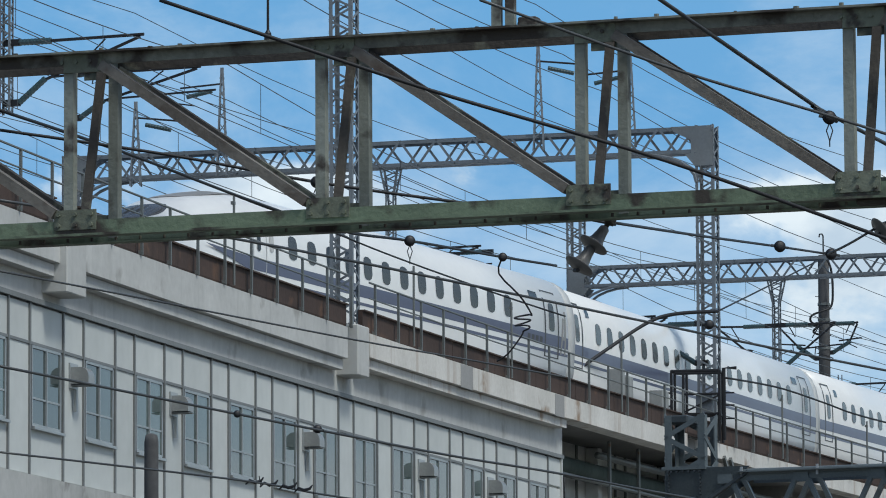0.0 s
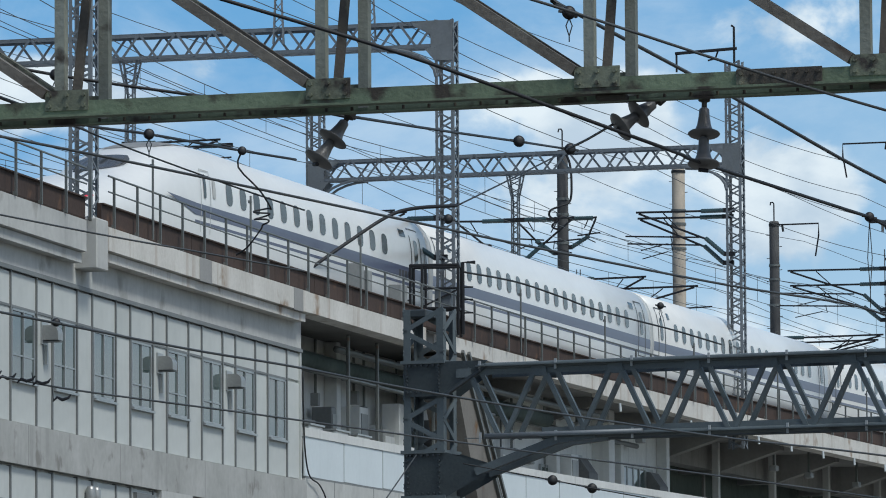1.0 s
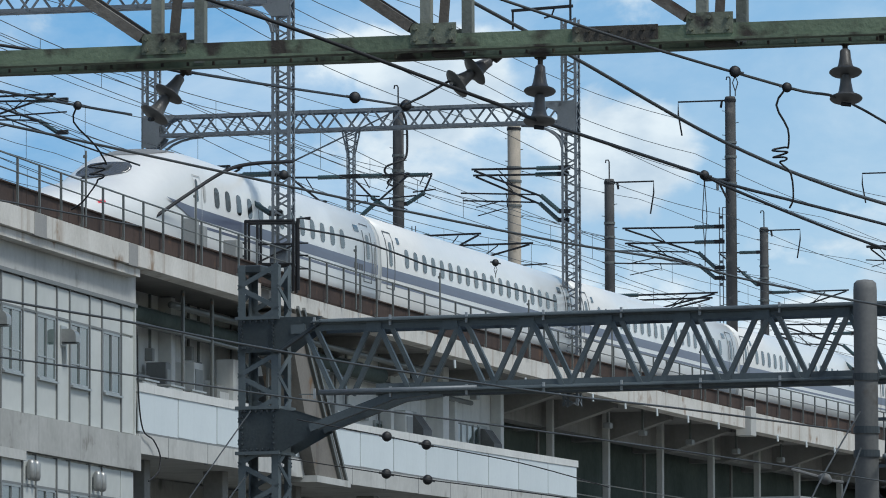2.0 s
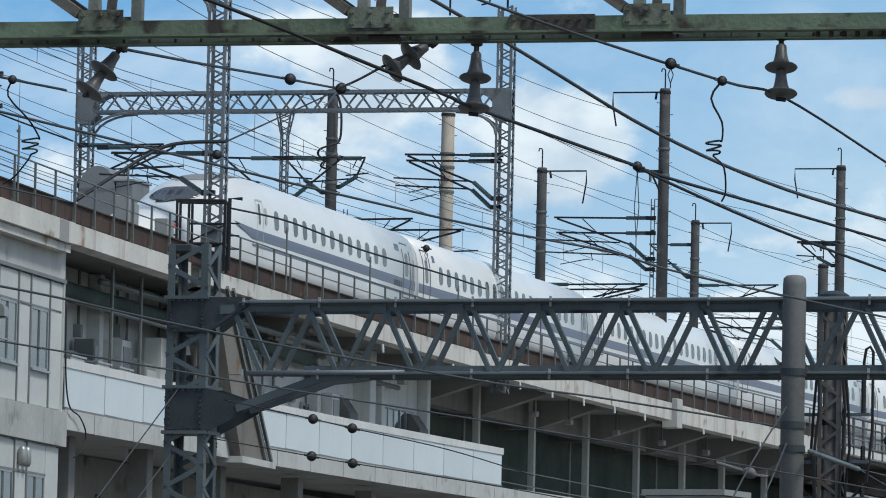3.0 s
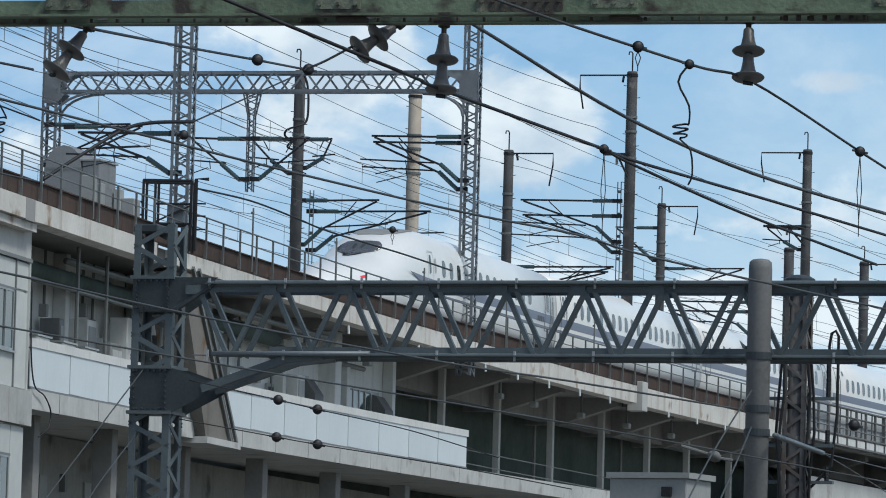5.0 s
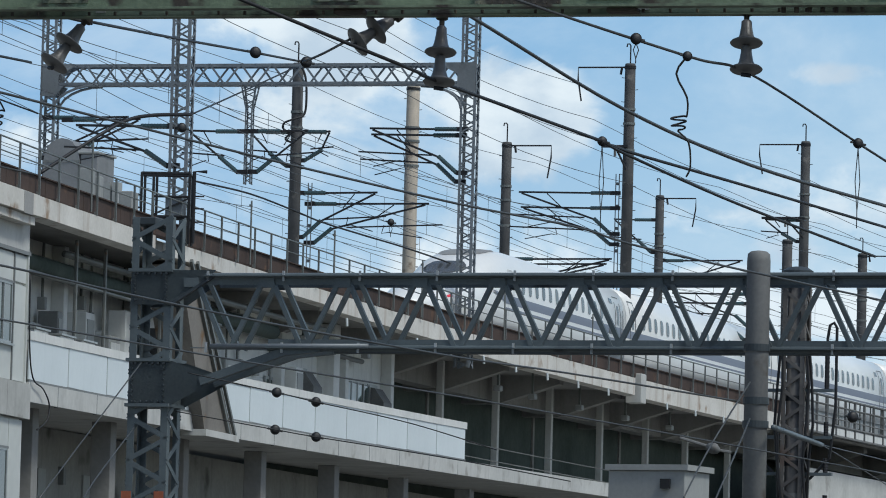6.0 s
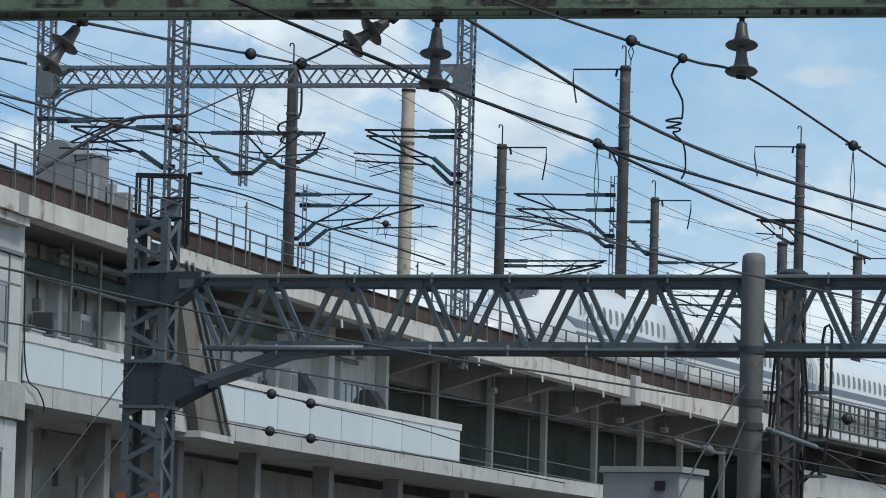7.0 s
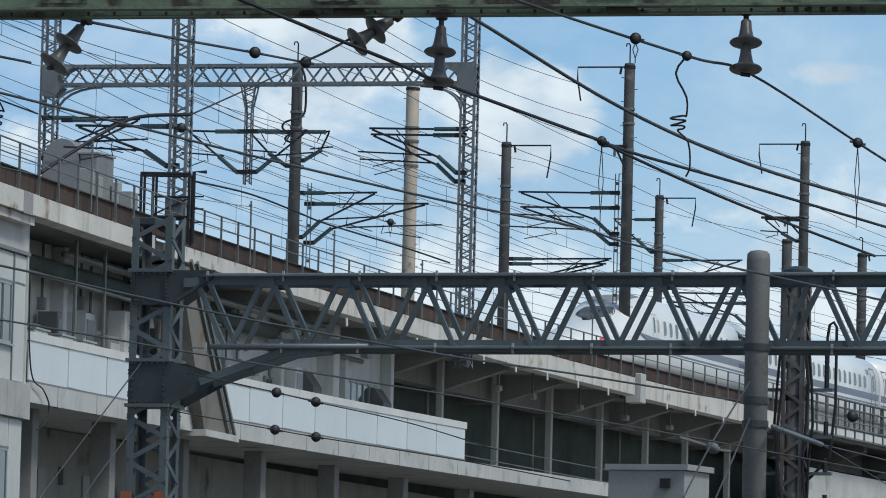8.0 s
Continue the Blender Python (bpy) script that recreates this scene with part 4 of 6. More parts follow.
    part("top_lug", bm, M_TOPCHORD, g)
    bm = bm_new()
    turned(bm, [(0.035, D + 0.02), (0.03, D + 0.1), (0.012, D + 0.13), (0.01, D + 0.6)], 10, Matrix.Translation((-2.76, -W2 + 0.05, 0)))
    part("pin_rod", bm, M_BLACK, g)
    for x in (x0 + 0.3, x1 - 0.3):
        lattice(g, (x, 0, -o.z), (x, 0, D), 0.6, 0.5, 0.6, 0.12, 0.07, M_GREENGREY, leg_name="column_leg", lace_name="column_lacing")
    return g


near_truss()


# ---- the dark truss on its riveted column ----
def dark_truss():
    o = place(-540, 640, 100.0)
    g = thing("grey_truss_gantry", Matrix.Translation((o.x, o.y, 0)) @ Matrix.Rotation(radians(-19.0), 4, "Z"), "dark blue-grey riveted truss gantry on a lattice column", "truss gantry")
    zt, zb = EYE + 7.61, EYE + 6.28
    lattice(g, (0.05, 0, 0), (0.05, 0, 10.2), 0.76, 0.6, 0.76, 0.13, 0.085, M_DARK, leg_name="column_leg", lace_name="column_lacing")
    for z0, z1 in ((zt - 0.33, zt + 0.04), (zt - 2.35, zt - 1.55)):
        for yy in (-0.36, 0.34):
            bm = bm_new()
            if z1 > zt:
                vs = ((-0.29, z1), (1.3, z1), (1.15, z1 - 0.14), (0.8, z0 - 0.0), (0.45, z0 - 0.24), (-0.29, z0 - 0.24))
            else:
                vs = ((-0.29, z1), (0.44, z1), (1.2, z0 + 0.56), (1.2, z0 + 0.36), (0.5, z0), (-0.29, z0))
            bm.faces.new([bm.verts.new((x, yy, z)) for x, z in vs])
            bmesh.ops.solidify(bm, geom=list(bm.faces), thickness=0.02)
            part("gusset_plate", bm, M_DARK, g)
            bm = bm_new()
            zl = z0 - 0.22 if z1 > zt else z0
            for i in range(8):
                z = zl + 0.06 + (z1 - zl - 0.12) * i / 7
                for x in (-0.24, 0.36):
                    rod(bm, [(x, yy, z), (x, yy + math.copysign(0.045, yy), z)], 0.021, 6)
            for i in range(6):
                for z in (zl + 0.06, z1 - 0.06):
                    rod(bm, [(-0.18 + 0.11 * i, yy, z), (-0.18 + 0.11 * i, yy + math.copysign(0.045, yy), z)], 0.021, 6)
            tagged(part("rivets", bm, M_RIVET, g), kind="stuff")
        if z1 > zt:
            bm = bm_new()
            beam(bm, (1.28, -0.36, z1 - 0.1), (0.46, -0.36, z0 - 0.24), 0.12, 0.05)
            part("edge_flange", bm, M_RIVET, g)
        for z in ((z1,) if z1 > zt else (z0, z1)):
            bm = bm_new()
            box(bm, -0.36, 0.48, -0.4, 0.4, z - 0.03, z + 0.03)
            part("flange_plate", bm, M_DARK, g)
    bm = bm_new()
    box(bm, -0.36, 0.1, -0.3, 0.3, 10.06, 10.2)
    bevel(bm, 0.02)
    part("head_plate", bm, M_RIVET, g)
    L = 22.0
    for z, x0 in ((zt - 0.07, 1.1), (zb, 2.3)):
        for yy in (-0.33, 0.33):
            bm = bm_new()
            angle_bar(bm, (x0, yy, z), (L, yy, z), 0.15, 0.02, 1 if yy < 0 else -1, 1 if z < 8 else -1)
            rod(bm, [(x0, yy, z), (L, yy, z)], 0.06, 8)
            part("chord", bm, M_DARK, g)
    for yy in (-0.42, -0.2):
        bm = bm_new()
        rod(bm, [(1.25, yy, zb + 0.02), (4.2, yy, zb + 0.03)], 0.045, 8)
        part("tie_pipe", bm, M_GREY, g, "bare galvanised pipe beside the lower chord", smooth=True)
    for yy in (-0.33, 0.33):
        bm = bm_new()
        pts = [(1.05, yy, zt - 1.93), (1.9, yy, zt - 1.64), (2.6, yy, zb - 0.07), (3.3, yy, zb)]
        for a, b in zip(pts, pts[1:]):
            beam(bm, a, b, 0.12, 0.14)
        part("knee_brace", bm, M_DARK, g)
    n = 15
    pan = 1.424
    for k in range(n):
        x = 0.84 + pan * k
        for yy in (-0.33, 0.33):
            bm = bm_new()
            beam(bm, (x + 0.06, yy, zt - 0.1), (x + pan / 2 - 0.05, yy, zb), 0.08, 0.085, (0, 1, 0))
            part("web_bar", bm, M_DARK, g)
            bm = bm_new()
            beam(bm, (x + pan / 2 + 0.05, yy, zb), (x + pan - 0.06, yy, zt - 0.1), 0.08, 0.085, (0, 1, 0))
            part("web_bar", bm, M_DARK, g)
        bm = bm_new()
        beam(bm, (x, -0.33, zt - 0.02), (x + pan, 0.33, zt - 0.02), 0.07, 0.015)
        part("cross_brace", bm, M_DARK, g)
        bm = bm_new()
        beam(bm, (x, -0.33, zb), (x + pan, 0.33, zb), 0.07, 0.015)
        part("cross_brace", bm, M_DARK, g)
        bm = bm_new()
        for yy in (-0.38, 0.38):
            box(bm, x - 0.14, x + 0.14, yy - 0.006, yy + 0.006, zt - 0.26, zt - 0.1)
        tagged(part("node_plate", bm, M_DARK, g), kind="stuff")
        for z in (zt - 0.07, zb):
            bm = bm_new()
            box(bm, x + 0.3, x + 0.34, -0.42, -0.39, z - 0.09, z + 0.09)
            part("pipe_clip", bm, M_GALVPLATE, g, "pale galvanised clip on the chord")
    for x in (-0.31, 0.31):
        bm = bm_new()
        box(bm, x - 0.09, x + 0.09, -0.325, -0.3, 5.0, 5.34)
        part("primer_patch", bm, M_PRIMER, g, "patch of red primer")
    # round right-hand post
    p = place(530, 830, 95.6)
    c = thing("round_post", Matrix.Translation((p.x, p.y, 0)), "thick dark steel post with domed cap clamped to the truss", "post")
    top = p.z
    bm = bm_new()
    turned(bm, [(0.205, 0), (0.2, top - 0.18), (0.19, top - 0.06), (0.14, top - 0.015), (0.05, top)], 24)
    part("shaft", bm, M_POST, c, smooth=True)
    for z in (zb, zb - 0.9, zb - 1.3):
        bm = bm_new()
        turned(bm, [(0.225, z - 0.06), (0.225, z + 0.06)], 24)
        part("clamp_band", bm, M_RIVET, c)


dark_truss()


# ---- masts with cantilever arms ----
def mast(u, v, dist, r, foot, label, material=None, arm=0, arm_len=1.4, hook=True):
    p = place(u, v, dist)
    z0 = foot
    g = thing("catenary_mast", Matrix.Translation((p.x, p.y, z0)) @ Matrix.Rotation(radians(-14), 4, "Z"), label, "catenary mast", "catenary masts along the line")
    h = p.z - z0
    bm = bm_new()
    turned(bm, [(r * 1.12, 0), (r, h - 0.05), (r * 0.9, h)], 18)
    part("shaft", bm, material or M_POLE, g, smooth=True)
    bm = bm_new()
    turned(bm, [(r * 1.1, h - 0.22), (r * 1.1, h - 0.1)], 18)
    part("cap_band", bm, M_BLACK, g)
    bm = bm_new()
    for k in range(int(h / 0.5)):
        s = 1 if k % 2 else -1
        rod(bm, [(s * r * 0.9, 0, h - 0.6 - 0.5 * k), (s * (r + 0.13), 0, h - 0.58 - 0.5 * k)], 0.016, 5)
    tagged(part("step_bolts", bm, M_BLACK, g), kind="stuff")
    for zz in (h - 1.9, h - 2.5, h - 3.6):
        bm = bm_new()
        turned(bm, [(r * 1.16, zz - 0.05), (r * 1.16, zz + 0.05)], 18)
        part("band", bm, M_RAIL, g)
    if hook:
        bm = bm_new()
        rod(bm, [(0, 0, h), (0, 0, h + 0.75), (-0.04, 0, h + 0.82), (-0.14, 0, h + 0.82), (-0.16, 0, h + 0.7)], 0.03, 6)
        part("hook_rod", bm, M_BLACK, g)
    if arm:
        bm = bm_new()
        rod(bm, [(0, 0, h - 0.15), (arm * arm_len, 0, h - 0.15), (arm * arm_len, 0, h - 0.65), (arm * (arm_len - 0.15), 0, h - 1.55)], 0.035, 6)
        rod(bm, [(arm * 0.35, 0, h - 0.15), (arm * 0.4, 0, h - 0.45)], 0.05, 6)
        part("top_arm", bm, M_BLACK, g)
    return g


D0 = DECK + 0.3
mast(-297, 1144, 216.0, 0.21, D0, "round dark concrete mast beside the far track", arm=0)
mast(78, 1012, 241.0, 0.21, D0, "round dark concrete mast with a bracket arm", arm=1, arm_len=1.95)
mast(294, 1158, 232.0, 0.22, D0 - 1.0, "tall round concrete mast with bracket arms", arm=-1, arm_len=2.2)
mast(352, 924, 276.0, 0.21, D0, "round dark concrete mast with a bracket arm", arm=1, arm_len=1.8)
mast(609, 1027, 264.5, 0.22, D0 - 1.0, "round dark concrete mast with a bracket arm", arm=-1, arm_len=2.2)
mast(580, 851, 300.0, 0.27, D0 - 1.0, "squat round concrete mast behind the service column", arm=0)
mast(714, 830, 300.0, 0.25, D0 - 1.0, "round dark concrete mast with a bracket arm", arm=1, arm_len=1.7)
mast(-91, 1109, 250.0, 0.29, 0.0, "pale weathered concrete mast behind the viaduct", M_POLEWARM, hook=False)



# ---- overhead wires ----
def curve_through(pts, n=6):
    """Smooth points through the given ones."""
    out = []
    for i in range(len(pts) - 1):
        p0, p1, p2, p3 = pts[max(i - 1, 0)], pts[i], pts[i + 1], pts[min(i + 2, len(pts) - 1)]
        for k in range(n):
            t = k / n
            out.append(0.5 * ((2 * p1) + (p2 - p0) * t + (2 * p0 - 5 * p1 + 4 * p2 - p3) * t * t + (3 * p1 - p0 - 3 * p2 + p3) * t ** 3))
    out.append(pts[-1])
    return out


def cable(marks, r, material, label):
    bm = bm_new()
    rod(bm, curve_through([place(*m) for m in marks]), r, 6)
    return tagged(part("conduit" if "conduit" in label or "pipe" in label else "overhead_cable", bm, material, smooth=True), label, "conduit" if "conduit" in label or "pipe" in label else "cable", "cables over the lines")


cable([(-1489, 1628, 42.0), (-1143, 1505, 42.4), (-959, 1441, 42.7), (-574, 1318, 43.2), (-185, 1172, 44.2), (-86, 1134, 45.0), (-46, 1117, 45.7), (247, 1018, 50.0)], 0.015, M_WIRE, 'black sheathed overhead cable above the lines')
cable([(247, 1018, 50.0), (303, 998, 51.0), (493, 948, 54.5), (763, 875, 60.0)], 0.015, M_WIRE, 'black sheathed overhead cable above the lines')
cable([(247, 1018, 50.0), (303, 990, 51.0), (494, 911, 54.5), (736, 825, 60.0)], 0.015, M_WIRE, 'black sheathed overhead cable above the lines')
cable([(-612, 1631, 44.0), (-282, 1393, 47.3), (-300, 1406, 47.1), (3, 1238, 50.6), (279, 1079, 54.2), (512, 982, 57.7), (763, 913, 62.0)], 0.019, M_WIREGREY, 'black sheathed overhead cable above the lines')
cable([(-907, 1616, 39.5), (-552, 1481, 40.5), (-283, 1394, 41.3), (80, 1270, 42.5), (395, 1174, 44.2), (506, 1146, 44.9), (702, 1026, 46.5), (761, 990, 47.0)], 0.0115, M_WIREGREY, 'grey stranded overhead wire above the lines')
cable([(-1780, 1396, 48.0), (-1471, 1345, 48.5), (-1204, 1291, 49.0), (-960, 1252, 49.5), (-757, 1223, 49.8), (-666, 1205, 50.0)], 0.014, M_WIRE, 'black sheathed overhead cable above the lines')
cable([(-673, 1209, 50.0), (-519, 1183, 56.4), (-378, 1161, 64.0), (-288, 1146, 70.0)], 0.014, M_WIRE, 'black sheathed overhead cable above the lines')
cable([(-288, 1146, 50.0), (-252, 1163, 47.7), (-205, 1190, 45.0)], 0.012, M_WIRE, 'black sheathed overhead cable above the lines')
cable([(-1780, 1432, 48.0), (-1553, 1351, 51.7), (-1327, 1261, 55.9), (-1163, 1203, 59.4), (-1036, 1182, 62.5), (-869, 1150, 67.1), (-773, 1133, 70.0)], 0.016, M_WIRE, 'black sheathed overhead cable above the lines')
cable([(-1780, 1268, 60.0), (-1470, 1214, 62.5), (-1143, 1148, 65.5), (-813, 1075, 68.7), (-609, 1029, 70.9), (-331, 967, 74.0), (-8, 900, 78.1), (203, 864, 81.0), (345, 826, 83.1), (766, 744, 90.0)], 0.017, M_WIREGREY, 'grey stranded overhead wire above the lines')
cable([(-1779, 1139, 70.0), (-1573, 1097, 71.8), (-1144, 1007, 75.9), (-961, 972, 77.8), (-759, 933, 80.0)], 0.013, M_WIREGREY, 'grey stranded overhead wire above the lines')
cable([(-1778, 967, 62.0), (-1348, 875, 66.4), (-1195, 843, 68.0), (-962, 795, 70.8), (-781, 763, 73.1), (-568, 720, 76.0), (-308, 674, 79.9), (-1, 627, 85.0), (200, 603, 88.8), (502, 561, 95.0)], 0.016, M_WIREGREY, 'grey stranded overhead wire above the lines')
cable([(-1778, 812, 60.0), (-1335, 755, 63.9), (-1165, 724, 65.5), (-804, 672, 69.2), (-389, 611, 74.0), (1, 557, 79.2), (383, 500, 85.1), (772, 438, 92.0)], 0.012, M_WIREGREY, 'thin grey stranded wire over the lines')
cable([(-478, 587, 97.0), (-319, 556, 97.8), (-249, 541, 98.2), (-83, 508, 99.1), (74, 464, 100.0)], 0.010, M_WIRE, 'black sheathed overhead cable above the lines')
cable([(-497, 518, 97.0), (-320, 490, 97.7), (-247, 479, 98.0), (4, 445, 99.1), (205, 412, 100.0)], 0.010, M_WIRE, 'black sheathed overhead cable above the lines')
cable([(-561, 602, 99.0), (-648, 479, 95.4), (-734, 357, 92.0)], 0.012, M_WIREGREY, 'taut galvanised steel guy wire')
cable([(-570, 487, 99.0), (-635, 395, 94.0), (-663, 344, 92.0)], 0.012, M_WIREGREY, 'taut galvanised steel guy wire')
cable([(519, 596, 95.0), (453, 484, 92.0), (406, 388, 90.0)], 0.014, M_WIREGREY, 'taut galvanised steel guy wire')
cable([(520, 531, 95.0), (494, 465, 92.7), (461, 384, 90.0)], 0.014, M_WIREGREY, 'taut galvanised steel guy wire')
cable([(562, 517, 95.0), (603, 503, 101.6), (648, 488, 110.0)], 0.050, M_DARK, 'dark steel brace pipe from the post')
cable([(648, 488, 110.0), (704, 456, 114.3), (773, 415, 120.0)], 0.012, M_WIREGREY, 'taut galvanised steel guy wire')
cable([(648, 488, 110.0), (704, 476, 114.3), (772, 461, 120.0)], 0.012, M_WIREGREY, 'taut galvanised steel guy wire')
cable([(-751, 935, 161.0), (-677, 986, 162.4), (-609, 1029, 163.6), (-561, 1043, 164.5), (-485, 1047, 166.0)], 0.055, M_BLACK, 'bent steel conduit from the hand rail to the mast')
cable([(-485, 1047, 166.0), (-396, 1090, 175.5), (-307, 1134, 186.0)], 0.028, M_WIRE, 'black feeder cable between the masts')
cable([(-474, 928, 167.0), (-380, 909, 171.3), (-297, 880, 175.3), (-248, 861, 177.7), (-171, 839, 181.6), (-101, 820, 185.4), (-18, 794, 190.0)], 0.030, M_WIRE, 'black feeder cable sagging behind the hand rail')
cable([(-1471, 1319, 124.0), (-1317, 1255, 126.8), (-1204, 1212, 128.9), (-1062, 1153, 131.7), (-879, 1084, 135.4), (-758, 1042, 138.0)], 0.022, M_WIRE, 'black feeder cable between the masts')


cable([(-294, 1145, 215.6), (-284, 1120, 215.6), (-281, 1085, 215.6), (-284, 1053, 215.6), (-301, 1044, 215.4), (-318, 1037, 215.4), (-321, 1027, 215.5), (-311, 1021, 215.3), (-294, 1026, 215.4), (-308, 1017, 215.3), (-316, 1007, 215.4), (-303, 1001, 215.6)], 0.045, M_WIRE, 'black feeder cable looped down the mast')


# thin contact, messenger and feeder wires that follow the tracks
def line_wire(off, z, y0, y1, r, span=48.0, drop=0.0, label="thin contact wire following the track"):
    pts = []
    for s in steps(s_of(y0), s_of(y1), 4.0):
        f = ((s - s_of(y0)) / span) % 1.0
        pts.append(along(y_of(s), off, z - drop * 4 * f * (1 - f)))
    bm = bm_new()
    rod(bm, pts, r, 5)
    return tagged(part("catenary_wire", bm, M_WIREGREY), label, "wire", "catenary wires along the tracks")


for off in (4.3, 8.6, 12.6, 16.8):
    line_wire(off, RAIL_Z + 5.0, 90, 400, 0.012)
    line_wire(off, RAIL_Z + 5.5, 90, 400, 0.011, 12.0, 0.1)
    line_wire(off, RAIL_Z + 6.4, 90, 400, 0.013, 48.0, 0.7, "thin messenger wire above the track")
    bm = bm_new()
    for s in steps(s_of(110), s_of(330), 6.0):
        y = y_of(s)
        f = ((s - s_of(90)) / 48.0) % 1.0
        rod(bm, [along(y, off, RAIL_Z + 5.0), along(y, off, RAIL_Z + 6.4 - 0.7 * 4 * f * (1 - f))], 0.008, 4)
    tagged(part("dropper_wires", bm, M_WIREGREY), "fine vertical droppers between messenger and contact wires", "wire", kind="stuff")
for off, z in ((0.9, 8.1), (1.2, 9.6), (2.3, 10.7), (3.1, 12.2), (6.4, 11.4), (9.9, 8.7), (14.0, 10.2), (18.3, 9.3), (19.4, 7.7), (20.2, 11.8), (15.5, 12.6)):
    line_wire(off, DECK + z, 90, 400, 0.013, 36.0, 0.4, "thin grey feeder wire high over the viaduct")

BALLS = [(-1204, 1291, 48.9, 0.053), (-374, 1161, 63.0, 0.066), (-1036, 1182, 62.0, 0.062), (-869, 1150, 66.0, 0.053), (303, 1203, 43.6, 0.046), (702, 1026, 46.4, 0.044), (247, 1018, 50.0, 0.045), (-283, 1391, 47.0, 0.059), (-125, 864, 180.0, 0.114), (-501, 1023, 100.0, 0.088), (-319, 556, 97.7, 0.088), (-249, 541, 98.3, 0.088), (-320, 490, 97.9, 0.088), (-247, 479, 98.5, 0.088), (-1348, 875, 66.0, 0.044), (-1203, 846, 68.0, 0.053), (395, 1174, 44.1, 0.04), (-283, 1146, 69.0, 0.070), (702, 539, 112.0, 0.114)]
for i, (u, v, d, r) in enumerate(BALLS):
    g = thing("wire_clamp", Matrix.Translation(place(u, v, d)), "black round insulator clamp on an overhead cable", "wire clamp", "round clamps on the cables")
    bm = bm_new()
    k = [(r * 0.35, -r * 0.72), (r * 0.8, -r * 0.6), (r, -r * 0.2), (r * 0.86, 0), (r, r * 0.2), (r * 0.8, r * 0.6), (r * 0.35, r * 0.72)]
    turned(bm, k, 18, Matrix.Rotation(radians(78), 4, "X") @ Matrix.Rotation(radians(20), 4, "Y"))
    part("disc", bm, M_BLACK, g, smooth=True)
    bm = bm_new()
    rod(bm, [(-r * 1.5, 0, r * 0.25), (r * 1.5, 0, -r * 0.3)], r * 0.22, 6)
    part("sleeve", bm, M_WIREGREY, g)
    if i in (0, 2, 4, 5, 6, 7, 8):
        h = r * {5: 16, 6: 18}.get(i, 4.2)
        for s in (-1, 1):
            bm = bm_new()
            rod(bm, [(0, 0, -r * 0.8), (s * r * 0.45, 0, -h * 0.45), (0, 0, -h * 0.8), (0, 0, -h)], r * 0.1, 5)
            part("hanger_wire", bm, M_WIREGREY, g)


def spring_lead(u0, v0, u1, v1, u2, v2, d0, d2, r):
    """A lead that drops from a cable, winds through a few loose coils and runs on."""
    a, m, b = place(u0, v0, d0), place(u1, v1, (d0 + d2) / 2), place(u2, v2, d2)
    w = 0.0010 * d0 * 1.6
    pts = [a, a + (m - a) * 0.25 + Vector((-w, 0, 0)), a + (m - a) * 0.6 + Vector((w * 0.6, 0, 0))]
    for k in range(19):
        t = 2 * math.pi * k / 8
        pts.append(m + Vector((math.cos(t) * w * (1.0 - 0.012 * k), math.sin(t) * w, w * (0.9 - 0.1 * k + 0.12 * math.sin(0.9 * k)))))
    pts += [m + (b - m) * 0.35 + Vector((w * 0.9, 0, 0)), m + (b - m) * 0.8 + Vector((w * 0.7, 0, 0)), b]
    bm = bm_new()
    rod(bm, curve_through(pts, 3), r, 6)
    tagged(part("coiled_lead", bm, M_WIRE, smooth=True), "black jumper lead wound into loose coils", "cable", "coiled jumper leads")


spring_lead(395, 1174, 382, 1055, 398, 959, 44.2, 52.7, 0.009)
spring_lead(-869, 1150, -834, 1033, -880, 963, 66.0, 68.0, 0.011)


# ---- bell insulators under the green truss ----
def bell(u0, v0, d, u1, v1, label):
    a, b = place(u0, v0, d), place(u1, v1, d - 0.15)
    q = (b - a).to_track_quat("Z", "Y").to_matrix().to_4x4()
    L = (b - a).length
    g = thing("bell_insulator", Matrix.Translation(a) @ q, label, "insulator", "insulators under the green truss")
    bm = bm_new()
    turned(bm, [(0.03, -0.06), (0.045, 0.0), (0.05, 0.05), (0.03, 0.06)], 14)
    part("eye_bolt", bm, M_RUSTDARK, g)
    bm = bm_new()
    rod(bm, [(0, 0, 0.04), (0, 0, L * 0.24)], 0.022, 8)
    part("stem", bm, M_RUSTDARK, g)
    for z0, z1 in ((0.18 * L, 0.56 * L), (0.57 * L, 0.96 * L)):
        h = z1 - z0
        bm = bm_new()
        turned(bm, [(0.03, z0), (0.042, z0 + h * 0.06), (0.046, z0 + h * 0.3), (0.058, z0 + h * 0.6), (0.074, z0 + h * 0.78), (0.082, z0 + h * 0.82), (0.126, z0 + h * 0.87), (0.132, z0 + h * 0.9), (0.124, z0 + h * 0.94), (0.06, z0 + h * 0.965), (0.03, z0 + h)], 28)
        part("bell", bm, M_PORC, g, smooth=True)
    bm = bm_new()
    rod(bm, [(-0.04, 0, L + 0.0), (0.04, 0, L + 0.01)], 0.018, 8)
    part("wire_grip", bm, M_BLACK, g)


bell(499, 1262, 44.9, 500, 1144, "grey porcelain double bell insulator hanging upright")
bell(-43, 1240, 45.8, -46, 1106, "grey porcelain double bell insulator hanging upright")
bell(-118, 1236, 45.8, -199, 1180, "grey porcelain double bell insulator pulled aslant by its wire")
bell(-673, 1217, 46.4, -737, 1125, "grey porcelain double bell insulator pulled aslant by its wire")


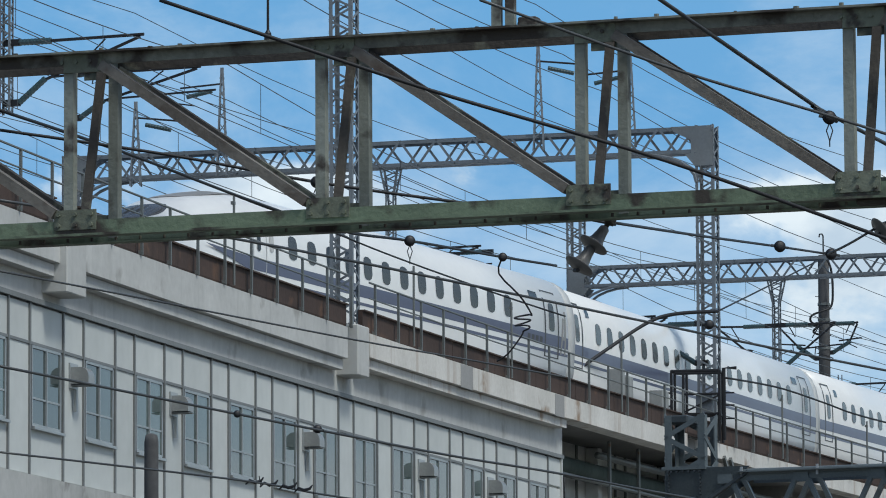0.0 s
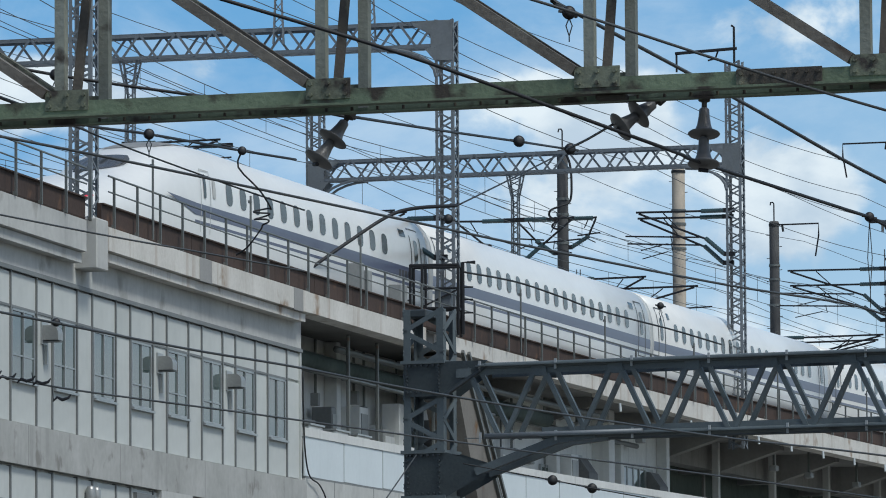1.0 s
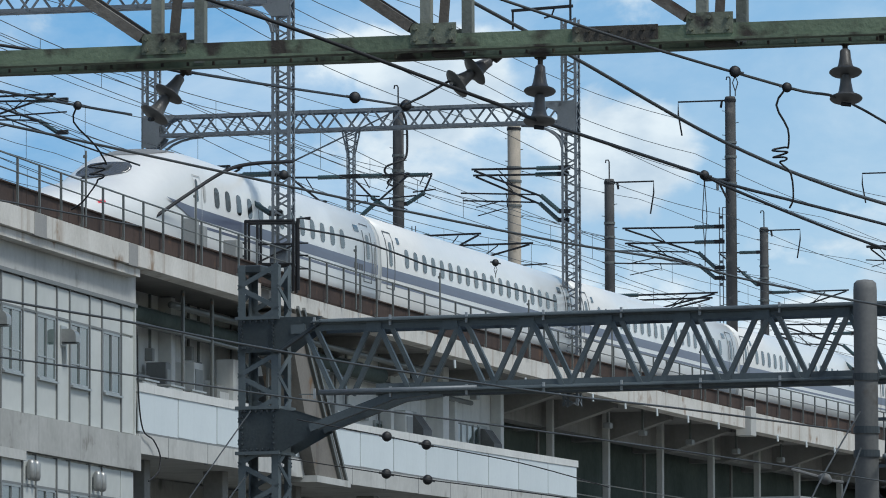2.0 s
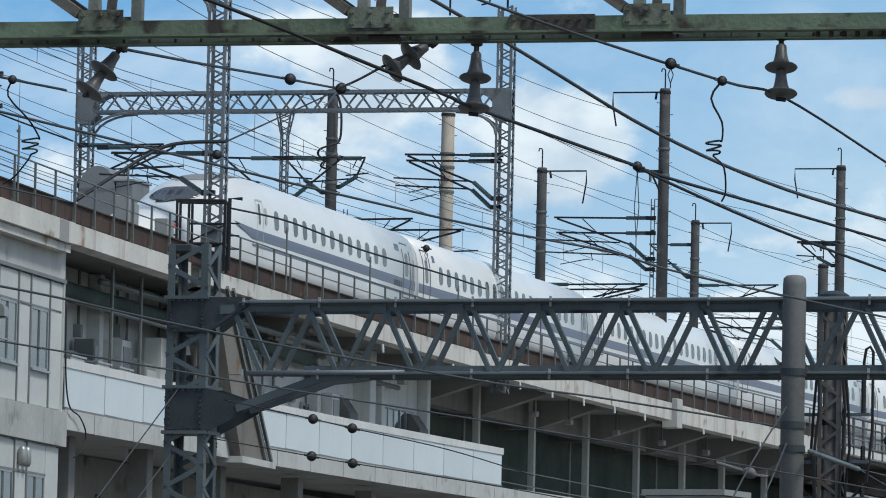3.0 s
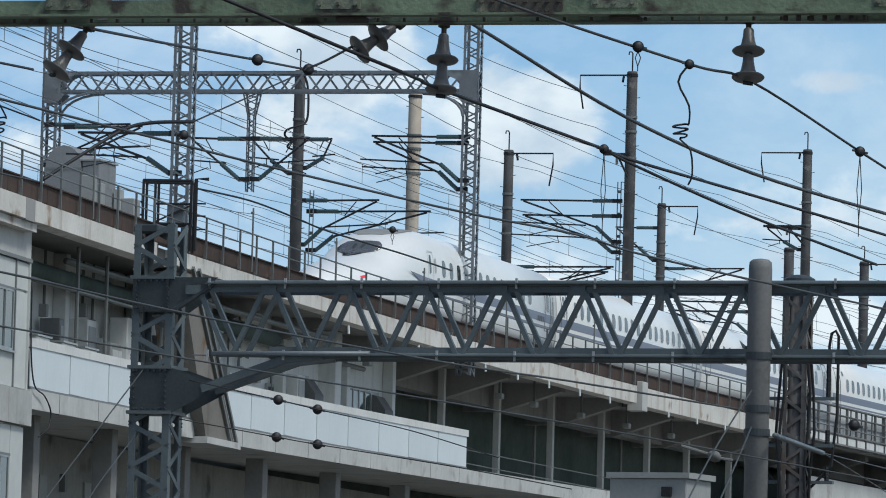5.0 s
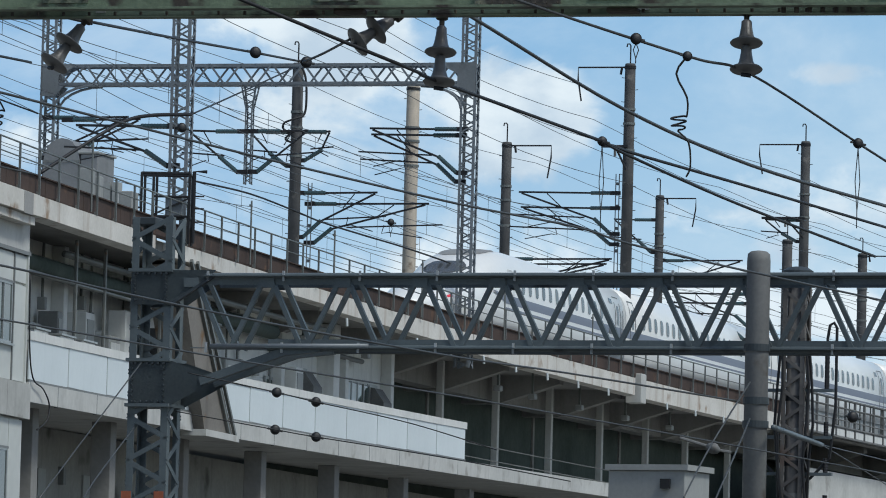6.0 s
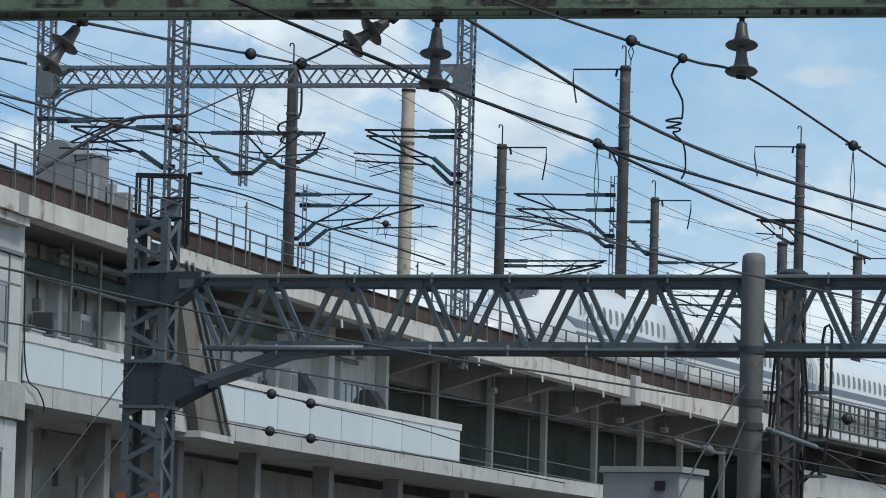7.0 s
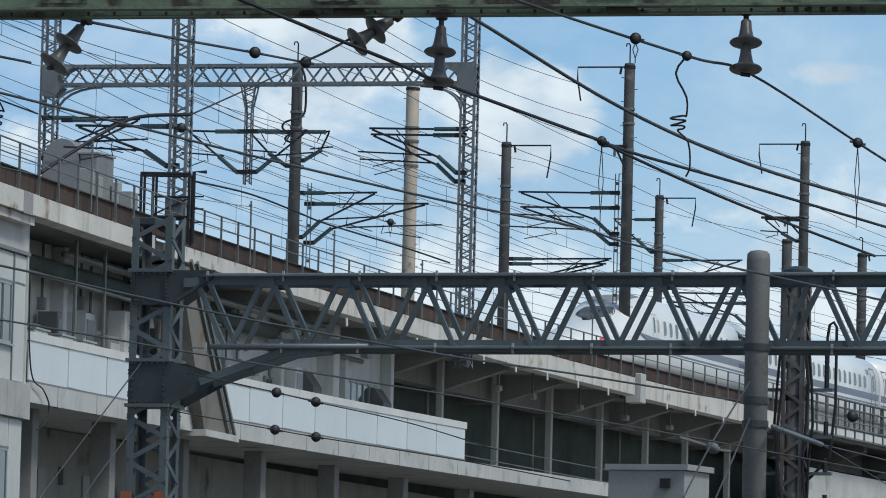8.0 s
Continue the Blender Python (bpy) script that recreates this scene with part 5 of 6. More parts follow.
# ---- cantilever arms that carry the contact wire ----
def insulator_tube(bm, p, q, r):
    p, q = Vector(p), Vector(q)
    n = 9
    pts, rs = [], []
    for i in range(n * 2 + 1):
        pts.append(p.lerp(q, i / (n * 2)))
        rs.append(r if i % 2 else r * 0.9)
    rod(bm, pts, rs, 8)


def cantilever(u, v, dist, side, length, drop):
    """Upper tube, raking tube and steady arm, each on its glazed insulator. side: +1 reaches to the right."""
    p = place(u, v, dist)
    g = thing("cantilever_arm", Matrix.Translation(p) @ Matrix.Rotation(radians(-13 + (0 if side > 0 else 180)), 4, "Z"), "tubular catenary arm with dark green glazed insulators", "cantilever arm", "cantilever arms")
    L = length
    for a, b in (((0.1, 0, 0), (0.95, 0, 0.0)), ((0.1, 0, -drop), (0.8, 0, -drop * 0.62))):
        bm = bm_new()
        insulator_tube(bm, a, b, 0.085)
        part("insulator", bm, M_TEAL, g)
    for a, b, r in (((0.9, 0, 0.0), (L, 0, 0.03), 0.04), ((0.75, 0, -drop * 0.65), (L * 0.97, 0, -0.02), 0.04), ((L * 0.55, 0, -drop * 0.34), (L * 0.7, 0, -0.03), 0.022), ((L * 0.3, 0, -drop * 0.6), (L * 1.12, 0, -drop * 0.52), 0.03)):
        bm = bm_new()
        rod(bm, [a, b], r, 6)
        part("tube", bm, M_BLACK, g)
    bm = bm_new()
    rod(bm, [(L * 0.62, 0, -drop * 0.54), (L * 0.6, 0, -drop * 0.75), (L * 0.66, 0, -drop * 0.72), (L * 0.95, 0, -drop * 0.86)], 0.02, 6)
    part("steady_arm", bm, M_BLACK, g)
    bm = bm_new()
    box(bm, -0.3, 0.12, -0.07, 0.07, -drop - 0.08, -drop + 0.08)
    part("bracket", bm, M_BLACK, g)
    bm = bm_new()
    box(bm, -0.3, 0.12, -0.07, 0.07, -0.08, 0.08)
    part("bracket", bm, M_BLACK, g)


cantilever(-6, 1033, 205.4, -1, 3.4, 1.6)
cantilever(-8, 1022, 205.6, -1, 3.3, 1.7)
cantilever(-285, 912, 216.0, 1, 3.0, 1.7)
cantilever(-265, 893, 216.4, 1, 4.6, 1.5)
cantilever(-309, 1020, 216.0, -1, 1.6, 1.3)
cantilever(-286, 1021, 216.0, 1, 1.1, 1.1)
cantilever(-370, 1020, 207.2, 1, 2.0, 1.5)
cantilever(-396, 1019, 207.2, -1, 2.0, 1.5)
cantilever(269, 926, 232.6, -1, 4.0, 1.7)
cantilever(269, 899, 232.6, -1, 3.9, 1.5)
cantilever(90, 804, 241.0, 1, 4.4, 1.3)
cantilever(89, 795, 241.0, 1, 4.2, 1.2)
cantilever(362, 808, 276.0, 1, 3.9, 1.5)
cantilever(342, 880, 276.0, -1, 2.0, 1.6)
cantilever(599, 886, 264.5, -1, 1.6, 1.0)
cantilever(520, 752, 262.0, -1, 3.8, 1.6)
cantilever(510, 735, 250.0, -1, 3.6, 1.6)
cantilever(-520, 1025, 170.0, -1, 3.0, 1.2)
cantilever(-700, 1032, 200.0, 1, 2.6, 1.3)
cantilever(-735, 1035, 208.0, 1, 3.0, 1.5)
cantilever(-1752, 1555, 136.2, 1, 3.4, 1.5)
cantilever(-1640, 1495, 150.0, 1, 3.6, 1.2)
cantilever(-1070, 1165, 200.0, 1, 3.4, 1.2)
cantilever(-900, 1160, 206.0, -1, 3.0, 1.2)

def stub_arm(u, v, dist, length):
    """A short level bar with a raking strut, clamped to a mast."""
    g = thing("stub_arm", Matrix.Translation(place(u, v, dist)) @ Matrix.Rotation(radians(-13), 4, "Z"), "short dark bracket bar clamped to a mast", "bracket arm", "stub arms on the masts")
    bm = bm_new()
    rod(bm, [(-length, 0, 0), (0.1, 0, 0.0)], 0.06, 6)
    part("bar", bm, M_BLACK, g)
    bm = bm_new()
    rod(bm, [(-length * 0.4, 0, -0.03), (0.05, 0, -0.95)], 0.045, 6)
    part("strut", bm, M_BLACK, g)
    bm = bm_new()
    insulator_tube(bm, (-length * 0.42, 0, -0.1), (-length * 0.42, 0, -0.42), 0.06)
    part("insulator", bm, M_POST, g)


stub_arm(606, 890, 264.3, 1.95)
stub_arm(288, 1010, 231.7, 1.0)

def mast_head(x, dist, v):
    """The outrigger on top of a tall lattice mast, with its hanging rods."""
    g = thing("mast_outrigger", Matrix.Translation(place(x, v, dist)) @ Matrix.Rotation(radians(-13), 4, "Z"), "dark outrigger arm on a tall lattice mast", "bracket arm", "outriggers on the lattice masts")
    for name, pts, r in (("head_rod", [(0.1, 0, -0.6), (0.1, 0, 0.85), (0.0, 0, 0.92)], 0.045), ("arm", [(0.2, 0, 0.05), (-2.15, 0, -0.05)], 0.06), ("drop_rod", [(-2.1, 0, -0.05), (-2.1, 0, -0.75)], 0.04), ("clamp_rod", [(-0.5, 0, 0.02), (-0.62, 0, -0.3), (-0.9, 0, -0.36)], 0.035)):
        bm = bm_new()
        rod(bm, pts, r, 6)
        part(name, bm, M_BLACK, g)


mast_head(6, 208.5, 1320)

# egg-shaped strain insulator on the guy wire
g = thing("strain_insulator", Matrix.Translation(place(456, 477, 92.4)), "grey disc strain insulator on a guy wire", "insulator")
bm = bm_new()
turned(bm, [(0.04, -0.09), (0.1, -0.05), (0.125, 0.0), (0.1, 0.05), (0.04, 0.09)], 18, Matrix.Rotation(radians(25), 4, "Y"))
part("disc", bm, M_POST, g, smooth=True)
for a, b in (((-0.55, 0, 0.16), (-0.05, 0, 0.02)), ((0.03, 0, -0.02), (0.3, 0, -0.06))):
    bm = bm_new()
    rod(bm, [a, b], 0.025, 6)
    part("grip_rod", bm, M_POST, g)

# slim posts beside the masts, on which some arms sit
for u, v0, dist, h in ((-270, 930, 216.4, 3.4), (276, 960, 232.6, 4.4)):
    p = place(u, v0, dist)
    g = thing("arm_post", Matrix.Translation((p.x, p.y, DECK + 0.3)), "slim grey steel post beside a mast carrying arms", "post", "arm posts")
    top = p.z - DECK - 0.3
    for x in (-0.07, 0.07):
        bm = bm_new()
        box(bm, x - 0.02, x + 0.02, -0.07, 0.07, 0, top)
        part("flange", bm, M_GREY, g)
    bm = bm_new()
    for k in range(9):
        box(bm, -0.05, 0.05, -0.02, 0.02, top * (k + 0.5) / 9, top * (k + 0.5) / 9 + 0.12)
    tagged(part("batten_plates", bm, M_GREY, g), kind="stuff")

# slender tapered frames above the first gantry
for u0, v0, v1 in ((-1532, 1443, 1289), (-1375, 1502, 1305), (-803, 1532, 1340), (-638, 1513, 1345)):
    a, b = place(u0, v1, 170.5), place(u0, v0, 170.5)
    g = thing("spire_frame", Matrix.Translation(a), "slender tapered steel frame standing on the gantry beam", "bracket frame", "spires on the gantry")
    h = (b - a).length
    lattice(g, (0, 0, 0), (0, 0, h), 0.36, 0.3, 0.7, 0.05, 0.03, M_GREY, taper=0.25)
    bm = bm_new()
    s = 1 if u0 in (-1532, -803) else -1
    rod(bm, [(0, 0, h - 0.5), (s * 1.3, 0, h - 0.62)], 0.03, 6)
    part("arm", bm, M_BLACK, g)
    bm = bm_new()
    insulator_tube(bm, (s * 0.3, 0, h - 0.72), (s * 1.1, 0, h - 0.9), 0.07)
    part("insulator", bm, M_TEAL, g)


# ---- things on the deck ----
def cage():
    """The black maintenance cage round the foot of the gantry mast."""
    p = place(-524, 900, 168.5)
    g = thing("mast_cage", Matrix.Translation((p.x, p.y, DECK + 0.82)) @ Matrix.Rotation(radians(-4), 4, "Z"), "black iron maintenance cage round the mast foot", "cage")
    X, Y = 0.72, 0.4
    for x in (-X, -X * 0.5, X):
        for y in (-Y, Y):
            bm = bm_new()
            rod(bm, [(x, y, -0.82), (x, y, 1.3)], 0.042, 6)
            part("cage_post", bm, M_BLACK, g)
    for z in (0.0, 1.3):
        bm = bm_new()
        rod(bm, [(-X, -Y, z), (X, -Y, z), (X, Y, z + 0.001), (-X, Y, z), (-X, -Y, z)], 0.042, 6)
        part("cage_ring", bm, M_BLACK, g)
    bm = bm_new()
    rod(bm, [(-X * 0.5, -Y, 0.6), (X, -Y, 0.6)], 0.035, 6)
    part("cage_bar", bm, M_BLACK, g)
    bm = bm_new()
    beam(bm, (-X * 0.5, -Y, 0.05), (X, -Y, 0.56), 0.05, 0.05)
    part("cage_brace", bm, M_BLACK, g)
    bm = bm_new()
    rod(bm, [(-X - 0.24, -Y, -0.8), (-X - 0.24, -Y, 0.72), (-X, -Y, 0.62)], 0.032, 6)
    part("side_hoop", bm, M_BLACK, g)
    for z in (-0.1, 0.25):
        bm = bm_new()
        rod(bm, [(-X - 0.24, -Y, z), (-X, -Y, z)], 0.024, 6)
        part("side_bar", bm, M_BLACK, g)
    bm = bm_new()
    rod(bm, [(X + 0.14, -Y, -0.8), (X + 0.14, -Y, 1.36), (X + 0.52, -Y, 1.36)], 0.055, 6)
    part("hook_post", bm, M_BLACK, g)
    for z in (-0.15, 0.25, 0.62):
        bm = bm_new()
        rod(bm, [(X + 0.14, -Y, z), (X + 0.45, -Y, z)], 0.024, 6)
        part("rung", bm, M_BLACK, g)
    bm = bm_new()
    box(bm, 0.0, 0.5, -0.35, 0.1, 0.0, 0.6)
    bevel(bm, 0.02)
    part("junction_box", bm, M_GREY, g)


cage()


def hut():
    p = place(-673, 900, 193.0)
    g = thing("signal_hut", Matrix.Translation((p.x, p.y, DECK + 0.5)) @ Matrix.Rotation(radians(-16), 4, "Z"), "pale grey equipment hut with a domed roof on the deck", "equipment hut")
    top = EYE + 985 * 193 * 1e-4 - DECK - 0.5
    bm = bm_new()
    prof = [(-1.15, 0.0)] + [(-0.5 - 0.65 * math.cos(math.pi * k / 10), top - 0.55 + 0.75 * math.sin(math.pi * k / 10)) for k in range(11)] + [(0.15, 0.0)]
    a = [bm.verts.new((x, -0.9, z)) for x, z in prof]
    b = [bm.verts.new((x, 0.9, z)) for x, z in prof]
    for i in range(len(prof)):
        j = (i + 1) % len(prof)
        bm.faces.new((a[i], a[j], b[j], b[i]))
    bm.faces.new(a[::-1])
    bm.faces.new(b)
    part("domed_body", bm, M_HUT, g)
    bm = bm_new()
    box(bm, 0.16, 0.8, -0.85, 0.85, 0, top - 0.34)
    bevel(bm, 0.03)
    part("cabinet", bm, M_HUT, g)
    bm = bm_new()
    box(bm, 0.1, 0.86, -0.92, 0.92, top - 0.34, top - 0.26)
    bevel(bm, 0.02)
    part("cabinet_roof", bm, M_BOX, g)
    for z in (0.5, top - 0.6):
        bm = bm_new()
        box(bm, -1.16, 0.16, -0.925, -0.895, z - 0.03, z + 0.03)
        part("seam_band", bm, M_STRIP, g)
    bm = bm_new()
    box(bm, 0.48, 0.6, -0.87, -0.84, top - 1.5, top - 0.85)
    part("vent_slot", bm, M_BLACK, g)
    for x in (1.0, 1.3):
        g2 = thing("switch_box", Matrix.Translation((p.x, p.y, DECK + 0.5)) @ Matrix.Rotation(radians(-16), 4, "Z") @ Matrix.Translation((x + 0.1, -0.5, 0)), "small grey switch box on a stand", "switch box", "switch boxes on the deck")
        bm = bm_new()
        box(bm, -0.1, 0.12, -0.2, 0.2, top - 2.0, top - 1.3 if x < 1.5 else top - 1.45)
        part("case", bm, M_BOX, g2)
        bm = bm_new()
        box(bm, -0.05, 0.05, -0.05, 0.05, 0, top - 1.98)
        part("stand", bm, M_RAIL, g2)


hut()
for y, w, h in ((161.3, 0.42, 1.35), (160.5, 0.3, 1.5), (164.9, 0.7, 1.25)):
    g = thing("trackside_cabinet", local(y, 0.75, DECK), "grey trackside cabinet behind the hand rail", "cabinet", "trackside cabinets")
    bm = bm_new()
    box(bm, -w / 2, w / 2, -0.2, 0.2, 0.5, h)
    bevel(bm, 0.02)
    part("case", bm, M_BOX, g)
    bm = bm_new()
    box(bm, -w / 4, w / 4, -0.1, 0.1, 0.0, 0.5)
    part("stand", bm, M_RAIL, g)


# ---- columns and clutter near the right-hand post ----
def service_column():
    p = place(600, 790, 108.0)
    g = thing("service_column", Matrix.Translation((p.x, p.y, 0)) @ Matrix.Rotation(radians(-20), 4, "Z"), "dark lattice column wrapped in cables and brackets", "column")
    lattice(g, (0, 0, 0), (0, 0, p.z), 0.44, 0.42, 0.62, 0.08, 0.06, M_RUSTPOLE, leg_name="column_leg", lace_name="column_lacing")
    bm = bm_new()
    turned(bm, [(0.2, 0.1), (0.19, p.z * 0.5), (0.18, p.z - 0.1)], 14)
    part("core_pole", bm, M_RUSTPOLE, g, smooth=True)
    for k in range(9):
        z = 3.4 + 0.62 * k
        bm = bm_new()
        turned(bm, [(0.215, z - 0.05), (0.215, z + 0.05)], 14)
        part("strap", bm, M_BLACK if k % 2 else M_POST, g)
    bm = bm_new()
    turned(bm, [(0.3, p.z - 0.02), (0.3, p.z + 0.06), (0.2, p.z + 0.12), (0.1, p.z + 0.14)], 16)
    part("cap", bm, M_RIVET, g)
    for i, (x, y) in enumerate(((-0.3, -0.2), (-0.22, -0.27), (0.28, -0.22), (0.34, -0.1))):
        bm = bm_new()
        rod(bm, [(x + 0.05 * math.sin(1.7 * k + i), y, p.z * k / 14) for k in range(13)], 0.028, 6)
        part("riser_cable", bm, M_WIRE, g)
    for k, z in enumerate((4.8, 5.6, 6.3, 7.0, 7.9)):
        bm = bm_new()
        box(bm, -0.75, 0.75, -0.06, 0.06, z - 0.03, z + 0.03)
        part("cross_arm", bm, M_DARK, g)
        for x in (-0.62, 0.62):
            bm = bm_new()
            insulator_tube(bm, (x, 0, z + 0.03), (x, 0, z + 0.3), 0.05)
            part("pin_insulator", bm, M_BLACK, g)
    for s in (-1, 1):
        bm = bm_new()
        pts = [(s * 0.62, 0, 8.0), (s * 0.62, 0, 8.9), (s * 0.66, 0, 9.15), (s * 0.74, 0, 9.2), (s * 0.8, 0, 9.1), (s * 0.8, 0, 7.6), (s * 0.7, 0, 6.6), (s * 0.3, 0, 6.2)]
        rod(bm, pts, 0.03, 6)
        part("looped_lead", bm, M_WIRE, g)
        bm = bm_new()
        insulator_tube(bm, (s * 0.62, 0, 7.95), (s * 0.62, 0, 8.75), 0.05)
        part("cable_head", bm, M_BLACK, g)
    bm = bm_new()
    box(bm, -0.3, 0.3, -0.3, -0.24, 2.2, 5.1)
    part("riser_duct", bm, M_RUSTPOLE, g)


service_column()
p = place(-1503, 842, 66.0)
g = thing("post", Matrix.Translation((p.x, p.y, 0)), "dark round post with a domed top", "post")
bm = bm_new()
turned(bm, [(0.095, 0), (0.085, p.z - 0.1), (0.07, p.z - 0.02), (0.02, p.z)], 18)
part("shaft", bm, M_POLE, g, smooth=True)

# roof units below the far span
p = place(264, 444, 118.0)
g = thing("roof_cabinet", Matrix.Translation((p.x, p.y, 0)) @ Matrix.Rotation(radians(-24), 4, "Z"), "grey weathered cabinet standing on a low roof", "cabinet")
bm = bm_new()
box(bm, 0.1, 1.82, 0, 1.4, 2.0, p.z - 0.12)
bevel(bm, 0.02)
part("case", bm, M_BOX, g)
bm = bm_new()
box(bm, 0.04, 1.9, -0.06, 1.46, p.z - 0.12, p.z)
part("lid", bm, M_BOX, g)
bm = bm_new()
box(bm, 1.3, 1.5, -0.1, 0.0, p.z - 0.5, p.z - 0.3)
part("latch", bm, M_BLACK, g)
bm = bm_new()
box(bm, -0.3, 2.4, -0.3, 1.8, 0, 2.0)
part("plinth", bm, M_CONC, g)


# ---- inside the open floors ----
def column_at(y, off, z0, z1, w, material=M_INNER, name="floor_column"):
    bm = bm_new()
    box(bm, -w / 2, w / 2, -w / 2, w / 2, z0, z1)
    bevel(bm, 0.02)
    part(name, bm, material, balcony, m=local(y, off))


for y in (212.0, 219.8, 227.6, 235.2, 242.3, 248.6, 255.5):
    column_at(y, 3.2, 10.38, DECK - 0.5, 0.26, M_CONC)
for y in (157, 163.5, 171, 179, 188, 196):
    column_at(y, 2.35, 10.38, DECK - 0.5, 0.4)
for y in (158, 166, 174, 183, 192, 201, 210, 220):
    column_at(y, 1.6, 0.0, 9.86, 0.6, M_SOFFIT)
for y0, y1 in ((206.6, 222.5), (222.5, 236.0)):
    for z in (11.0, 11.5):
        bm = bm_new()
        rod(bm, [along(y_of(s), 0.9, z) for s in steps(s_of(y0), s_of(y1), 3)], 0.02, 5)
        part("guard_bar", bm, M_RAIL, balcony)
EQUIP = [(154.5, 1.0, 2.0, M_INNER), (156.2, 0.8, 2.6, M_BOX), (159.3, 1.3, 1.9, M_BOX), (161.8, 0.5, 2.4, M_STRIP), (164.9, 0.9, 2.6, M_INNER), (167.6, 1.4, 2.1, M_BOX), (172.6, 0.7, 2.7, M_STRIP),
         (174.5, 0.9, 2.4, M_BOX), (176.6, 1.2, 2.9, M_INNER), (181.0, 2.2, 2.3, M_BOX), (188.8, 0.9, 2.6, M_INNER)]
for y, w, h, m in EQUIP:
    g = thing("wall_cabinet", local(y, 2.1, 10.38), "grey equipment cabinet against the balcony's back wall", "cabinet", "cabinets on the balcony")
    bm = bm_new()
    box(bm, -w / 2, w / 2, -0.3, 0.3, 0.0, h)
    bevel(bm, 0.02)
    part("case", bm, m, g)
    bm = bm_new()
    box(bm, -w * 0.4, w * 0.4, -0.325, -0.3, 0.3, h - 0.2)
    part("door", bm, M_BOX if m is not M_BOX else M_INNER, g)
    bm = bm_new()
    box(bm, w * 0.25, w * 0.33, -0.36, -0.32, h * 0.5, h * 0.5 + 0.18)
    part("handle", bm, M_BLACK, g)
for y in (153.6, 158.4, 165.0, 178.0, 187.5):
    g = thing("door_panel", local(y, 2.5, 10.38), "dark doorway in the back wall of the open floor", "door", "doors on the open floor")
    bm = bm_new()
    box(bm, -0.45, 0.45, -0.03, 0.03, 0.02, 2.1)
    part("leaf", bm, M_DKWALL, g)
    bm = bm_new()
    for x in (-0.5, 0.5):
        box(bm, x - 0.05, x + 0.05, -0.05, 0.03, 0, 2.2)
    box(bm, -0.45, 0.45, -0.05, 0.03, 2.1, 2.2)
    part("door_frame", bm, M_ALU, g)
column_at(193.85, 2.3, 10.3, DECK - 0.5, 0.75)
column_at(201.9, 2.35, 10.3, DECK - 0.5, 0.4)
column_at(168.3, 1.9, 10.3, 13.3, 0.55)
# the long window in the back wall
_s0, _s1 = s_of(195.2), s_of(199.9)
wide = wall_part("wall_window", _s0, _s1, 11.5, 13.08, 2.46, 2.56, M_STRIP, balcony)
_inv = wide.matrix_basis.inverted() @ local(y_of((_s0 + _s1) / 2), WO)
for k in range(7):
    x = (_s1 - _s0) * (k / 6 - 0.5)
    bm = bm_new()
    box(bm, x - 0.05, x + 0.05, 1.96, 2.02, 11.5, 13.08)
    part("window_frame", bm, M_ALU, wide, m=_inv)
    if k < 6:
        bm = bm_new()
        box(bm, x + 0.06, x + (_s1 - _s0) / 6 - 0.06, 2.0, 2.012, 11.55, 13.03)
        part("pane", bm, M_BALC if k in (2, 3) else M_GLASS, wide, m=_inv)
for y, z in ((191.6, 12.6), (200.6, 12.6)):
    g = thing("cowl_vent", local(y, 2.5, z), "dark hooded vent on the white back wall", "vent hood", "hooded vents on the back wall")
    bm = bm_new()
    a = [bm.verts.new((-0.55, yy, zz)) for yy, zz in ((0.05, 0.45), (-0.2, 0.4), (-0.55, -0.1), (-0.55, -0.4), (0.05, -0.4))]
    b = [bm.verts.new((0.55, v.co.y, v.co.z)) for v in a]
    for k in range(5):
        bm.faces.new((a[k], a[(k + 1) % 5], b[(k + 1) % 5], b[k]))
    bm.faces.new(a[::-1])
    bm.faces.new(b)
    part("hood", bm, M_POST, g)
    bm = bm_new()
    box(bm, -0.65, 0.65, 0.02, 0.06, -0.55, 0.55)
    part("back_plate", bm, M_ALU, g)
# pipes under the soffit and along the open floor
for o, z, r in ((0.9, 13.45, 0.055), (2.2, 13.8, 0.09)):
    bm = bm_new()
    rod(bm, [along(y_of(s), o, z) for s in steps(s_of(152.6), s_of(176 if o < 2 else 198), 3)], r, 8)
    tagged(part("pipe_run", bm, M_RAIL, smooth=True), "grey service pipe along the open floor", "pipe", "pipes on the open floor")
for y in (153.4, 160.0, 163.0, 169.0):
    column_at(y, 0.85, 11.7, 14.7, 0.1, M_RAIL, "pipe_hanger")
for y in (188, 196, 214, 219, 226, 233, 240):
    g = thing("floodlight", local(y, 1.5, DECK - 1.1), "small grey lamp fixture hung under the deck", "lamp", "lamps under the deck")
    bm = bm_new()
    box(bm, -0.04, 0.04, -0.04, 0.04, -0.2, 0.65)
    part("stem", bm, M_RAIL, g)
    bm = bm_new()
    box(bm, -0.2, 0.2, -0.14, 0.14, -0.42, -0.2)
    bevel(bm, 0.03)
    part("housing", bm, M_BOX, g)
# lower floor: doors, vents and ducts on the wall below the balcony
for y in (155.5, 160.2, 163.8, 169.5, 174.2):
    bm = bm_new()
    box(bm, -0.4, 0.4, -0.05, 0.02, 6.4, 8.6)
    part("wall_door", bm, M_BOX, balcony, m=local(y, 4.58))
for y in (154.0, 157.4, 158.0, 162.0, 166.0, 171.5):
    bm = bm_new()
    box(bm, -0.14, 0.14, -0.16, 0.02, 8.2, 8.75)
    part("wall_unit", bm, M_STRIP, balcony, m=local(y, 4.58))
